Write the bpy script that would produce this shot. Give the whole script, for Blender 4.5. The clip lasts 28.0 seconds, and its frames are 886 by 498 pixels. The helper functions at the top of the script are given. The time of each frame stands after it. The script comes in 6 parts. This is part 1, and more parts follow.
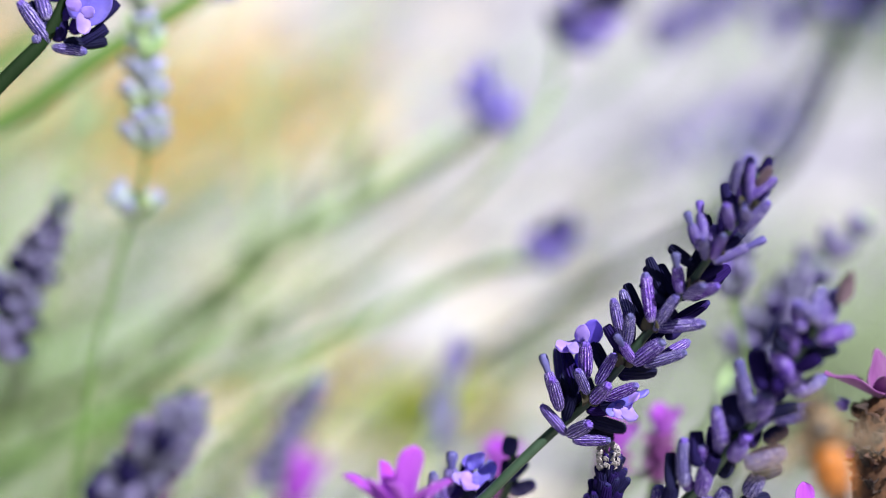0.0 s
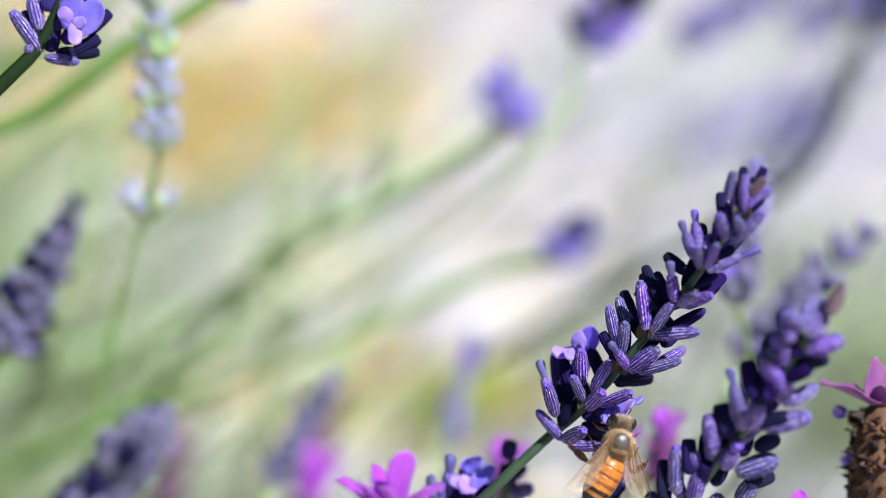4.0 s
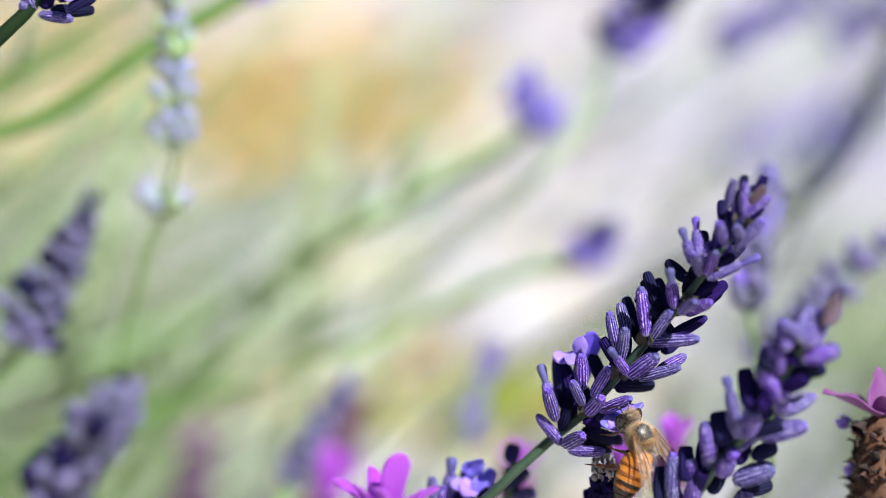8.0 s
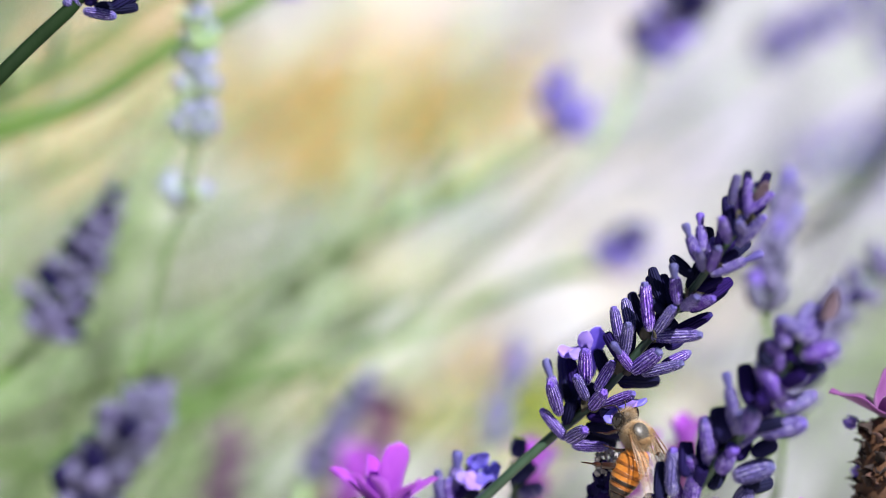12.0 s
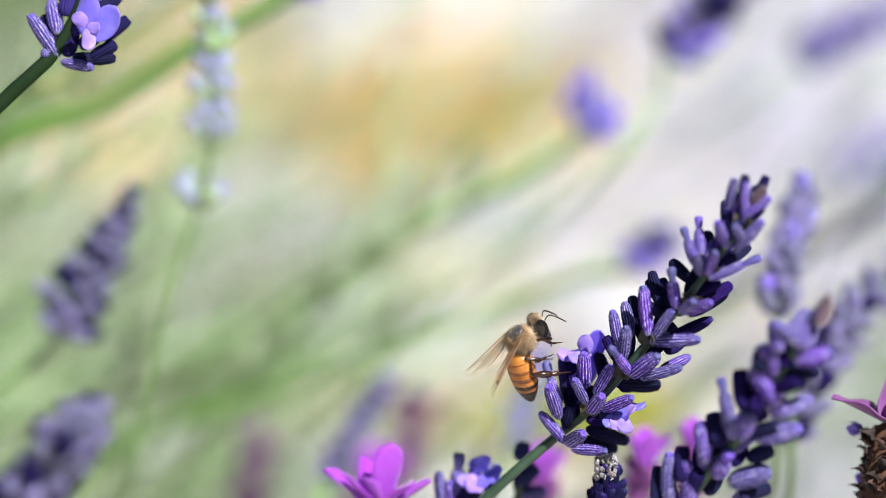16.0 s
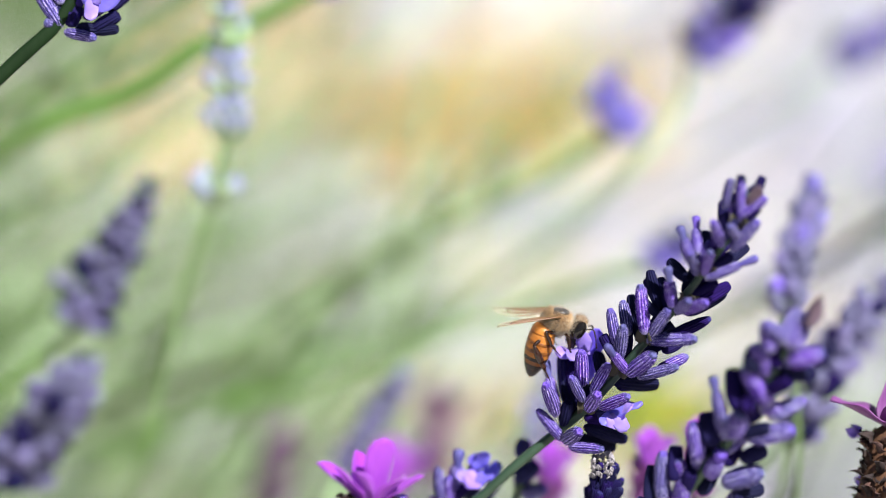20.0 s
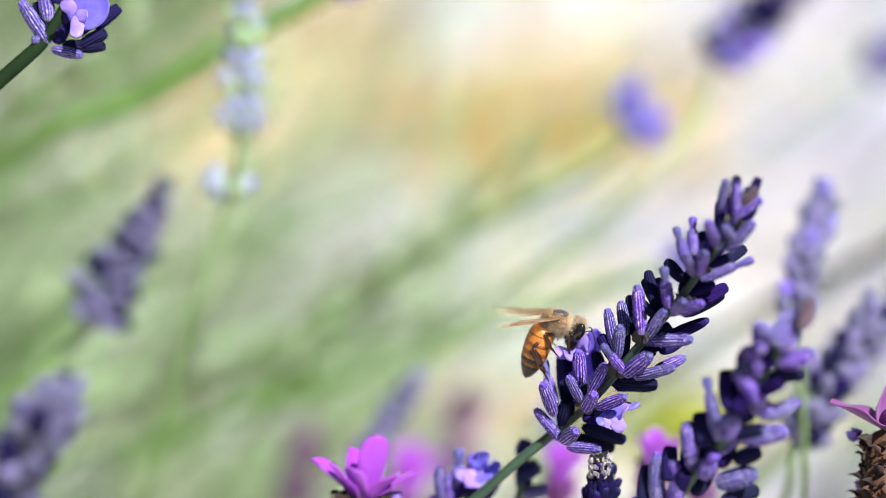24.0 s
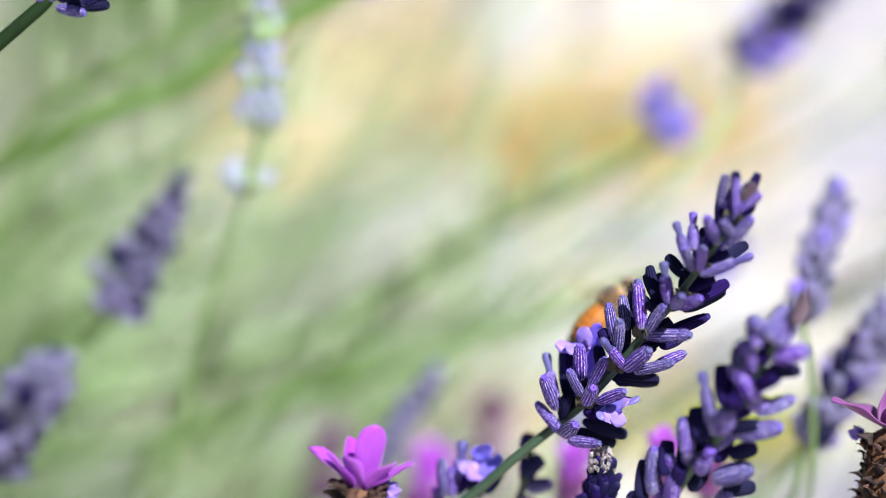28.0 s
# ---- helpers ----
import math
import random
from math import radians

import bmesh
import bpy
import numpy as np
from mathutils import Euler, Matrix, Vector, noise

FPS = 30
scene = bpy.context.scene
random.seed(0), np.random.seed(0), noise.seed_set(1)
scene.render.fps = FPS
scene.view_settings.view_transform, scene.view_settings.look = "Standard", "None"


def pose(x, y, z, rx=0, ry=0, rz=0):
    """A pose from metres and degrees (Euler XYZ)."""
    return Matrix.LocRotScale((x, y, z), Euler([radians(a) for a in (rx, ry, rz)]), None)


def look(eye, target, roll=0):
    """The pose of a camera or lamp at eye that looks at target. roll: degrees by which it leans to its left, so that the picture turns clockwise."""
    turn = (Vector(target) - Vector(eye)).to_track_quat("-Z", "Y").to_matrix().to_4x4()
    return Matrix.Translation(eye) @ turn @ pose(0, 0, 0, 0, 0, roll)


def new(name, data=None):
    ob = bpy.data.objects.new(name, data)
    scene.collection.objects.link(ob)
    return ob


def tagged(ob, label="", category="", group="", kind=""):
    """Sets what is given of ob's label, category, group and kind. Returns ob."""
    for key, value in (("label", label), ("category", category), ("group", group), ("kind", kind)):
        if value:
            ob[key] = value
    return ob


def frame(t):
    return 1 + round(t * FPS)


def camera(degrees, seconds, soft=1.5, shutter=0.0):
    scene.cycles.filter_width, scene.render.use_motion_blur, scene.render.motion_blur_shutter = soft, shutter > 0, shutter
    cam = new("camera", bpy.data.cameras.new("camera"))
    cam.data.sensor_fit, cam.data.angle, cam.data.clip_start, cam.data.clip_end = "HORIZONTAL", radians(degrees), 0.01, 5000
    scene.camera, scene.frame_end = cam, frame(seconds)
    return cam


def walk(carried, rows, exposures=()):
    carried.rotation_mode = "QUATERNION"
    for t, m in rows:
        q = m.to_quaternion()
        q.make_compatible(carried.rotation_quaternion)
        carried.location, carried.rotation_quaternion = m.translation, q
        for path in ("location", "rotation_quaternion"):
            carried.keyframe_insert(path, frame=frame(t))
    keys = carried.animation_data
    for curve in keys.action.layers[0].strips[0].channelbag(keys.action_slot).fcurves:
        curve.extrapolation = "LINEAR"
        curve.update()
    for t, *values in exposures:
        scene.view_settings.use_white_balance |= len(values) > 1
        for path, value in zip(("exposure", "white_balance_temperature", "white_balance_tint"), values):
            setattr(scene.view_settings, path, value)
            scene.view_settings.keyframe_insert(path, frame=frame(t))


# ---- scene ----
cam = camera(20, 28.0, soft=0.6, shutter=0.8)
cam.data.dof.use_dof = True
cam.data.dof.focus_distance = 0.3135
cam.data.dof.aperture_fstop = 7.0
cam.data.dof.aperture_blades = 0
PATH = [
    (0, (-0.01910, -0.28325, 0.51701), (0.00210, 0.01225, 0.39606), -5.208),
    (0.5, (-0.01742, -0.28329, 0.51786), (0.00207, 0.01205, 0.39623), -5.371),
    (1, (-0.01734, -0.28373, 0.51940), (0.00197, 0.01117, 0.39668), -5.445),
    (1.5, (-0.01609, -0.28356, 0.51903), (0.00208, 0.01153, 0.39659), -5.334),
    (2, (-0.01511, -0.28392, 0.51898), (0.00212, 0.01132, 0.39677), -5.296),
    (2.5, (-0.01318, -0.28460, 0.51843), (0.00211, 0.01104, 0.39690), -5.319),
    (3, (-0.01258, -0.28528, 0.51814), (0.00204, 0.01062, 0.39718), -5.223),
    (3.5, (-0.01144, -0.28534, 0.51989), (0.00207, 0.01009, 0.39766), -5.289),
    (5.5, (-0.00700, -0.28560, 0.51927), (0.00200, 0.01026, 0.39768), -5.138),
    (6, (-0.00565, -0.28615, 0.51916), (0.00190, 0.00992, 0.39798), -5.136),
    (6.5, (-0.00442, -0.28615, 0.52025), (0.00185, 0.00967, 0.39838), -5.127),
    (7, (-0.00346, -0.28648, 0.52009), (0.00183, 0.00945, 0.39846), -5.142),
    (7.5, (-0.00156, -0.28640, 0.51985), (0.00181, 0.00962, 0.39835), -5.223),
    (8, (-0.00116, -0.28664, 0.51971), (0.00175, 0.00948, 0.39842), -5.125),
    (8.5, (0.00027, -0.28652, 0.52002), (0.00164, 0.00946, 0.39838), -5.089),
    (9, (0.00138, -0.28685, 0.51997), (0.00149, 0.00916, 0.39840), -4.976),
    (9.5, (0.00297, -0.28667, 0.51973), (0.00145, 0.00939, 0.39830), -5.099),
    (10, (0.00456, -0.28797, 0.51954), (0.00126, 0.00831, 0.39866), -5.180),
    (10.5, (0.00546, -0.28822, 0.51852), (0.00116, 0.00837, 0.39845), -5.095),
    (11, (0.00678, -0.28836, 0.51741), (0.00106, 0.00857, 0.39824), -5.098),
    (11.5, (0.00738, -0.28915, 0.51615), (0.00085, 0.00822, 0.39813), -5.010),
    (12, (0.00870, -0.28911, 0.51607), (0.00075, 0.00821, 0.39802), -4.960),
    (12.5, (0.01079, -0.28846, 0.51580), (0.00056, 0.00866, 0.39740), -4.924),
    (14.5, (0.01626, -0.28885, 0.51515), (0.00060, 0.00852, 0.39801), -5.359),
    (15, (0.01699, -0.28879, 0.51532), (0.00066, 0.00852, 0.39811), -5.231),
    (15.5, (0.01932, -0.28889, 0.51534), (0.00069, 0.00839, 0.39839), -5.557),
    (16, (0.02007, -0.28852, 0.51507), (0.00064, 0.00871, 0.39812), -5.371),
    (16.5, (0.02121, -0.28824, 0.51458), (0.00056, 0.00904, 0.39798), -5.353),
    (17, (0.02256, -0.28917, 0.51532), (0.00055, 0.00796, 0.39859), -5.409),
    (17.5, (0.02431, -0.28902, 0.51489), (0.00059, 0.00810, 0.39846), -5.448),
    (18, (0.02539, -0.28888, 0.51445), (0.00055, 0.00827, 0.39832), -5.440),
    (18.5, (0.02650, -0.28892, 0.51441), (0.00053, 0.00816, 0.39833), -5.389),
    (19, (0.02681, -0.28882, 0.51353), (0.00058, 0.00846, 0.39805), -5.312),
    (19.5, (0.02773, -0.28967, 0.51332), (0.00058, 0.00766, 0.39819), -5.226),
    (20, (0.03006, -0.28929, 0.51384), (0.00060, 0.00757, 0.39807), -5.261),
    (20.5, (0.03073, -0.28914, 0.51398), (0.00061, 0.00757, 0.39797), -5.198),
    (21, (0.03231, -0.29004, 0.51280), (0.00065, 0.00705, 0.39819), -5.275),
    (21.5, (0.03319, -0.29029, 0.51251), (0.00070, 0.00684, 0.39826), -5.276),
    (23.5, (0.03870, -0.28982, 0.51203), (0.00065, 0.00681, 0.39819), -5.254),
    (24, (0.03959, -0.29005, 0.51179), (0.00068, 0.00661, 0.39830), -5.361),
    (24.5, (0.04047, -0.29037, 0.51151), (0.00056, 0.00623, 0.39821), -5.276),
    (25, (0.04216, -0.29017, 0.51110), (0.00047, 0.00628, 0.39806), -5.147),
    (25.5, (0.04313, -0.29027, 0.51040), (0.00041, 0.00627, 0.39796), -5.145),
    (26, (0.04509, -0.29047, 0.51021), (0.00048, 0.00595, 0.39820), -5.333),
    (26.5, (0.04530, -0.29025, 0.51002), (0.00033, 0.00607, 0.39788), -5.132),
    (27, (0.04617, -0.29042, 0.50944), (0.00023, 0.00593, 0.39779), -5.096),
    (27.5, (0.04806, -0.29089, 0.50907), (0.00032, 0.00537, 0.39793), -5.219),
    (28, (0.04921, -0.29110, 0.50922), (0.00035, 0.00493, 0.39796), -5.244),
]
walk(cam, [(t, look(eye, target, roll)) for t, eye, target, roll in PATH],
     exposures=((0.0, 0.93), (12.0, 0.94), (20.0, 1.02), (28.0, 1.09)))

# ---- light ----
SUN_ELEVATION, SUN_AZIMUTH = 52, 132
sky = bpy.data.worlds.new("sky")
scene.world = sky
sky.use_nodes = True
sky_tex = sky.node_tree.nodes.new("ShaderNodeTexSky")
sky_tex.sky_type = "NISHITA"
sky_tex.sun_disc = False
sky_tex.sun_elevation, sky_tex.sun_rotation = radians(SUN_ELEVATION), radians(SUN_AZIMUTH)
sky_back = sky.node_tree.nodes["Background"]
sky_back.inputs["Strength"].default_value = 0.03
sky.node_tree.links.new(sky_tex.outputs["Color"], sky_back.inputs["Color"])
sun = new("sun", bpy.data.lights.new("sun", "SUN"))
sun.data.energy, sun.data.angle, sun.data.color = 5.0, radians(0.5), (1.0, 0.955, 0.94)
SUN_WAY = Vector((math.sin(radians(SUN_AZIMUTH)) * math.cos(radians(SUN_ELEVATION)),
                  math.cos(radians(SUN_AZIMUTH)) * math.cos(radians(SUN_ELEVATION)), math.sin(radians(SUN_ELEVATION))))
sun.matrix_world = look(SUN_WAY * 5, (0, 0, 0))

MM = 0.001
GROUND_Z = 0.18
rng = random.Random(7)


# ---- materials ----
def material(name, colour, dark=None, rough=0.6, scale=900.0, stretch=(1, 1, 1), amount=0.5, bump=0.0, bump_scale=3000.0, vary=0.0,
             through_light=0.0, sheen=0.0, metal=0.0, spec=0.5, base_tint=None, base_span=(0.0, 0.5), coarse=None, groove=None):
    """A surface with two scales of variation; base_tint colours the foot of a piece along its own length."""
    mat = bpy.data.materials.new(name)
    mat.use_nodes = True
    tree = mat.node_tree
    nodes, links = tree.nodes, tree.links
    bsdf = nodes["Principled BSDF"]
    bsdf.inputs["Roughness"].default_value = rough
    bsdf.inputs["Metallic"].default_value = metal
    bsdf.inputs["Specular IOR Level"].default_value = spec
    bsdf.inputs["Sheen Weight"].default_value = sheen
    coords = nodes.new("ShaderNodeTexCoord")
    mapping = nodes.new("ShaderNodeMapping")
    mapping.inputs["Scale"].default_value = stretch
    links.new(coords.outputs["Object"], mapping.inputs["Vector"])
    dark = dark or tuple(c * 0.55 for c in colour)
    fine = nodes.new("ShaderNodeTexNoise")
    fine.inputs["Scale"].default_value, fine.inputs["Detail"].default_value = scale, 4
    links.new(mapping.outputs["Vector"], fine.inputs["Vector"])
    wide = nodes.new("ShaderNodeTexNoise")
    wide.inputs["Scale"].default_value, wide.inputs["Detail"].default_value = coarse or scale / 6, 2
    links.new(coords.outputs["Object"], wide.inputs["Vector"])
    mix_n = nodes.new("ShaderNodeMath")
    mix_n.operation = "MULTIPLY_ADD"
    mix_n.inputs[1].default_value = 0.55
    links.new(fine.outputs["Fac"], mix_n.inputs[0])
    half = nodes.new("ShaderNodeMath")
    half.operation = "MULTIPLY"
    half.inputs[1].default_value = 0.45
    links.new(wide.outputs["Fac"], half.inputs[0])
    links.new(half.outputs[0], mix_n.inputs[2])
    ramp = nodes.new("ShaderNodeValToRGB")
    ramp.color_ramp.elements[0].position, ramp.color_ramp.elements[1].position = 0.5 - amount / 2, 0.5 + amount / 2
    ramp.color_ramp.elements[0].color, ramp.color_ramp.elements[1].color = (*dark, 1), (*colour, 1)
    links.new(mix_n.outputs[0], ramp.inputs["Fac"])
    out = ramp.outputs["Color"]
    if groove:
        # rib pattern: pale felt crests, grooves darkened by pigment and painted shade
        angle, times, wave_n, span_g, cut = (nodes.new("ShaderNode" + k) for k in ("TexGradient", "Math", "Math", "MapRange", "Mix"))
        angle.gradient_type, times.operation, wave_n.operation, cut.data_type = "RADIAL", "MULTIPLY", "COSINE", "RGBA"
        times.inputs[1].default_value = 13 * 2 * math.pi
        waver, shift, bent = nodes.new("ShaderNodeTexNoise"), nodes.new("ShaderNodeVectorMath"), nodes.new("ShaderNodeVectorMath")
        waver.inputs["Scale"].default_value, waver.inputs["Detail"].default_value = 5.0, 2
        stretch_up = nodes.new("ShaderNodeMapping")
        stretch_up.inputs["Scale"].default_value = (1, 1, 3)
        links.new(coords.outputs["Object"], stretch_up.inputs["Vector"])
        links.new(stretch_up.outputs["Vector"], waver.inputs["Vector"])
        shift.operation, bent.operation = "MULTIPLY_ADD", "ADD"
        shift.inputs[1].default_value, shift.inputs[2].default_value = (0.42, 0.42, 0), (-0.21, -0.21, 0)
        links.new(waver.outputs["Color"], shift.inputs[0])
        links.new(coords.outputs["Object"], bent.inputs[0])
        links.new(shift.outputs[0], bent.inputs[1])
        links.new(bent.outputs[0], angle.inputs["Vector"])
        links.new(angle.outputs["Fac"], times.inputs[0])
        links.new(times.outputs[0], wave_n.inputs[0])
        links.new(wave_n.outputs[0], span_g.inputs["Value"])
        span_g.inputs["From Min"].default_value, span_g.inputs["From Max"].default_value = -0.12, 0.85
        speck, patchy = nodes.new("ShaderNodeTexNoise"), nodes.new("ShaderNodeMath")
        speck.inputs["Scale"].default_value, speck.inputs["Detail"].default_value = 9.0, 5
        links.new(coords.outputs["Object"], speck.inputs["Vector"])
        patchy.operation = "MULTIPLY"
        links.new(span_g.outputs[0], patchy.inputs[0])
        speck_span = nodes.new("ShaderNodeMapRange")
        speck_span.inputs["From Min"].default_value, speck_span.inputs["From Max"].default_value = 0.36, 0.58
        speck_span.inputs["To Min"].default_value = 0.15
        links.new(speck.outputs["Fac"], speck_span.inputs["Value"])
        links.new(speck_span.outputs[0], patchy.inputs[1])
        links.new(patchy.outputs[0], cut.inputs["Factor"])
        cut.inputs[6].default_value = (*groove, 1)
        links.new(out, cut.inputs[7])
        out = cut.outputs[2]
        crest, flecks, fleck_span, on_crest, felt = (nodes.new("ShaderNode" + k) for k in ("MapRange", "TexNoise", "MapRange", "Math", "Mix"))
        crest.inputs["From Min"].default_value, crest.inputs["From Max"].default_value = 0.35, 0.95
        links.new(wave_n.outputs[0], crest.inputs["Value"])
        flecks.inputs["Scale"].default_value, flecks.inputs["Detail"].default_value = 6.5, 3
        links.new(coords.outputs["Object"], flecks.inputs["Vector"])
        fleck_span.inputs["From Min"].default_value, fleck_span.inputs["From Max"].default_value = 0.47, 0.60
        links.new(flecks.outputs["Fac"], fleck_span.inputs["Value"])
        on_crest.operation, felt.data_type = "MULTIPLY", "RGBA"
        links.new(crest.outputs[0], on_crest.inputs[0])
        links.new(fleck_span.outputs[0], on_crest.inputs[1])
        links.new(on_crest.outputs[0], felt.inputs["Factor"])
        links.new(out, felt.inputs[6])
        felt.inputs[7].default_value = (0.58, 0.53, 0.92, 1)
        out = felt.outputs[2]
    if base_tint:
        split = nodes.new("ShaderNodeSeparateXYZ")
        links.new(coords.outputs["Object"], split.inputs[0])
        span = nodes.new("ShaderNodeMapRange")
        span.inputs["From Min"].default_value, span.inputs["From Max"].default_value = base_span
        span.inputs["To Min"].default_value, span.inputs["To Max"].default_value = 1.0, 0.0
        links.new(split.outputs["Z"], span.inputs["Value"])
        blend = nodes.new("ShaderNodeMix")
        blend.data_type = "RGBA"
        links.new(span.outputs[0], blend.inputs["Factor"])
        links.new(out, blend.inputs[6])
        blend.inputs[7].default_value = (*base_tint, 1)
        out = blend.outputs[2]
    if vary:
        info = nodes.new("ShaderNodeObjectInfo")
        hsv = nodes.new("ShaderNodeHueSaturation")
        for socket, low, high in (("Value", 1 - vary, 1 + vary), ("Saturation", 1 - vary * 0.6, 1 + vary * 0.2), ("Hue", 0.5 - vary * 0.05, 0.5 + vary * 0.05)):
            span = nodes.new("ShaderNodeMapRange")
            span.inputs["To Min"].default_value, span.inputs["To Max"].default_value = low, high
            links.new(info.outputs["Random"], span.inputs["Value"])
            links.new(span.outputs[0], hsv.inputs[socket])
        links.new(out, hsv.inputs["Color"])
        out = hsv.outputs["Color"]
    links.new(out, bsdf.inputs["Base Color"])
    if bump:
        grain = nodes.new("ShaderNodeTexNoise")
        grain.inputs["Scale"].default_value, grain.inputs["Detail"].default_value = bump_scale, 3
        links.new(mapping.outputs["Vector"], grain.inputs["Vector"])
        relief = nodes.new("ShaderNodeBump")
        relief.inputs["Strength"].default_value, relief.inputs["Distance"].default_value = bump, 0.0001
        links.new(grain.outputs["Fac"], relief.inputs["Height"])
        links.new(relief.outputs["Normal"], bsdf.inputs["Normal"])
    if through_light:
        back = nodes.new("ShaderNodeBsdfTranslucent")
        links.new(out, back.inputs["Color"])
        both = nodes.new("ShaderNodeMixShader")
        both.inputs["Fac"].default_value = through_light
        links.new(bsdf.outputs[0], both.inputs[1])
        links.new(back.outputs[0], both.inputs[2])
        links.new(both.outputs[0], nodes["Material Output"].inputs["Surface"])
    return mat


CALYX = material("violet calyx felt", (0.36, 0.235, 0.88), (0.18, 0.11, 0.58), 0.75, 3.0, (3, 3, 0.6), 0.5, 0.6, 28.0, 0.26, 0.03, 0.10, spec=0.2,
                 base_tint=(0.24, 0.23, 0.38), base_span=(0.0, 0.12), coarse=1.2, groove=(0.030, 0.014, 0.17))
# near-black violet: shade behind and between buds is put into this colour
CALYX_DEEP_SHADE = material("deep violet calyx with painted shade", (0.012, 0.009, 0.075), (0.004, 0.003, 0.028), 0.85, 3.0, (3, 3, 0.6), 0.5, 0.3, 28.0, 0.3, 0.0, 0.0, spec=0.08, coarse=1.2)
CALYX_MID = material("blue violet calyx", (0.026, 0.018, 0.17), (0.009, 0.006, 0.07), 0.75, 3.0, (3, 3, 0.6), 0.5, 0.5, 28.0, 0.3, 0.04, 0.0, spec=0.15, coarse=1.2)
CALYX_GREY = material("dusty grey violet calyx", (0.20, 0.195, 0.37), (0.08, 0.076, 0.18), 0.75, 3.0, (3, 3, 0.6), 0.5, 0.5, 28.0, 0.3, 0.06, 0.1, spec=0.2, coarse=1.2)
HAIR = material("pale calyx hairs", (0.44, 0.40, 0.74), (0.28, 0.24, 0.56), 0.6, 3.0, through_light=0.3)
CALYX_FAR = material("violet calyx", (0.235, 0.205, 0.64), (0.09, 0.068, 0.36), 0.7, 3.0, (3, 3, 0.6), 0.5, 0.5, 28.0, 0.25, 0.06, 0.12, spec=0.25, coarse=1.2)
CALYX_PALE = material("pale lilac calyx", (0.31, 0.33, 0.62), (0.20, 0.21, 0.46), 0.75, 3.0, (3, 3, 0.6), 0.5, 0.3, 20.0, 0.15, 0.2, 0.2,
                      base_tint=(0.38, 0.53, 0.22), base_span=(0.2, 1.0), coarse=1.2)
TIP = material("closed violet petals", (0.12, 0.092, 0.47), (0.035, 0.024, 0.19), 0.6, 5.0, amount=0.4, bump=0.5, bump_scale=14.0, vary=0.32, through_light=0.05)
PETAL = material("open violet petal", (0.46, 0.32, 0.90), (0.30, 0.19, 0.74), 0.5, 900.0, amount=0.6, bump=0.25, bump_scale=2500.0, vary=0.12, through_light=0.4, sheen=0.2)
PETAL_BLUE = material("open blue violet petal", (0.30, 0.235, 0.95), (0.13, 0.095, 0.70), 0.45, 900.0, amount=0.6, bump=0.25, bump_scale=2500.0, vary=0.15, through_light=0.4, sheen=0.2)
BRACT = material("magenta bract", (0.56, 0.11, 0.80), (0.30, 0.035, 0.50), 0.5, 700.0, (3, 3, 0.5), 0.6, 0.35, 1800.0, 0.08, 0.4, 0.2)
BRACT_DULL = material("dusky pink bract", (0.28, 0.065, 0.32), (0.14, 0.026, 0.16), 0.55, 700.0, (3, 3, 0.5), 0.6, 0.4, 1800.0, 0.1, 0.25, 0.2)
DUSK = material("faded mauve bract", (0.46, 0.20, 0.44), (0.30, 0.11, 0.29), 0.6, 700.0, (3, 3, 0.5), 0.6, 0.4, 1800.0, 0.1, 0.2, 0.2)
BROWN_BRACT = material("papery olive brown bract", (0.10, 0.09, 0.045), (0.035, 0.032, 0.018), 0.65, 700.0, amount=0.6, bump=0.3, bump_scale=1800.0, vary=0.3, through_light=0.15)
STEM = material("grey green stem", (0.05, 0.10, 0.06), (0.012, 0.032, 0.02), 0.38, 500.0, (1, 1, 0.2), 0.6, 0.4, 1600.0, 0.15, spec=0.3)
# near-black green: shade on the swaying head's stem is put into the colour
STEM_DARK = material("dark green stem", (0.008, 0.026, 0.006), (0.003, 0.010, 0.003), 0.7, 500.0, (1, 1, 0.2), 0.6, 0.4, 1600.0, 0.15, spec=0.12)
STEM_GREEN = material("fresh green stem", (0.13, 0.24, 0.05), (0.06, 0.125, 0.022), 0.5, 300.0, (1, 1, 0.2), 0.6, 0.3, 900.0, 0.25, 0.1, spec=0.4)
STEM_LIGHT = material("light green stem", (0.385, 0.545, 0.275), (0.24, 0.375, 0.165), 0.55, 300.0, (1, 1, 0.2), 0.6, 0.3, 900.0, 0.25, 0.1, spec=0.4)
LEAF = material("green leaf", (0.385, 0.485, 0.295), (0.255, 0.345, 0.19), 0.5, 200.0, amount=0.6, bump=0.2, bump_scale=600.0, vary=0.3, through_light=0.3)
DRY = material("dried brown bract", (0.13, 0.052, 0.03), (0.02, 0.009, 0.007), 0.8, 900.0, amount=0.5, bump=0.5, bump_scale=2500.0, vary=0.45)
WITHERED = material("withered grey white petal", (0.50, 0.48, 0.47), (0.22, 0.20, 0.24), 0.9, 900.0, amount=0.5, bump=0.5, bump_scale=2500.0, vary=0.35, through_light=0.15)
TAN = material("withered mauve brown petal", (0.24, 0.165, 0.20), (0.09, 0.06, 0.10), 0.7, 900.0, amount=0.6, bump=0.4, bump_scale=2500.0, vary=0.2, through_light=0.3)


# ---- shaping helpers ----
def part(name, bm, mat, parent, label="", smooth=True, m=None):
    """Links a bmesh as one mesh object under a thing or under a part."""
    mesh = bpy.data.meshes.new(name)
    if smooth:
        for f in bm.faces:
            f.smooth = True
    bm.to_mesh(mesh)
    bm.free()
    mesh.materials.append(mat)
    return piece(name, mesh, parent, m, label)


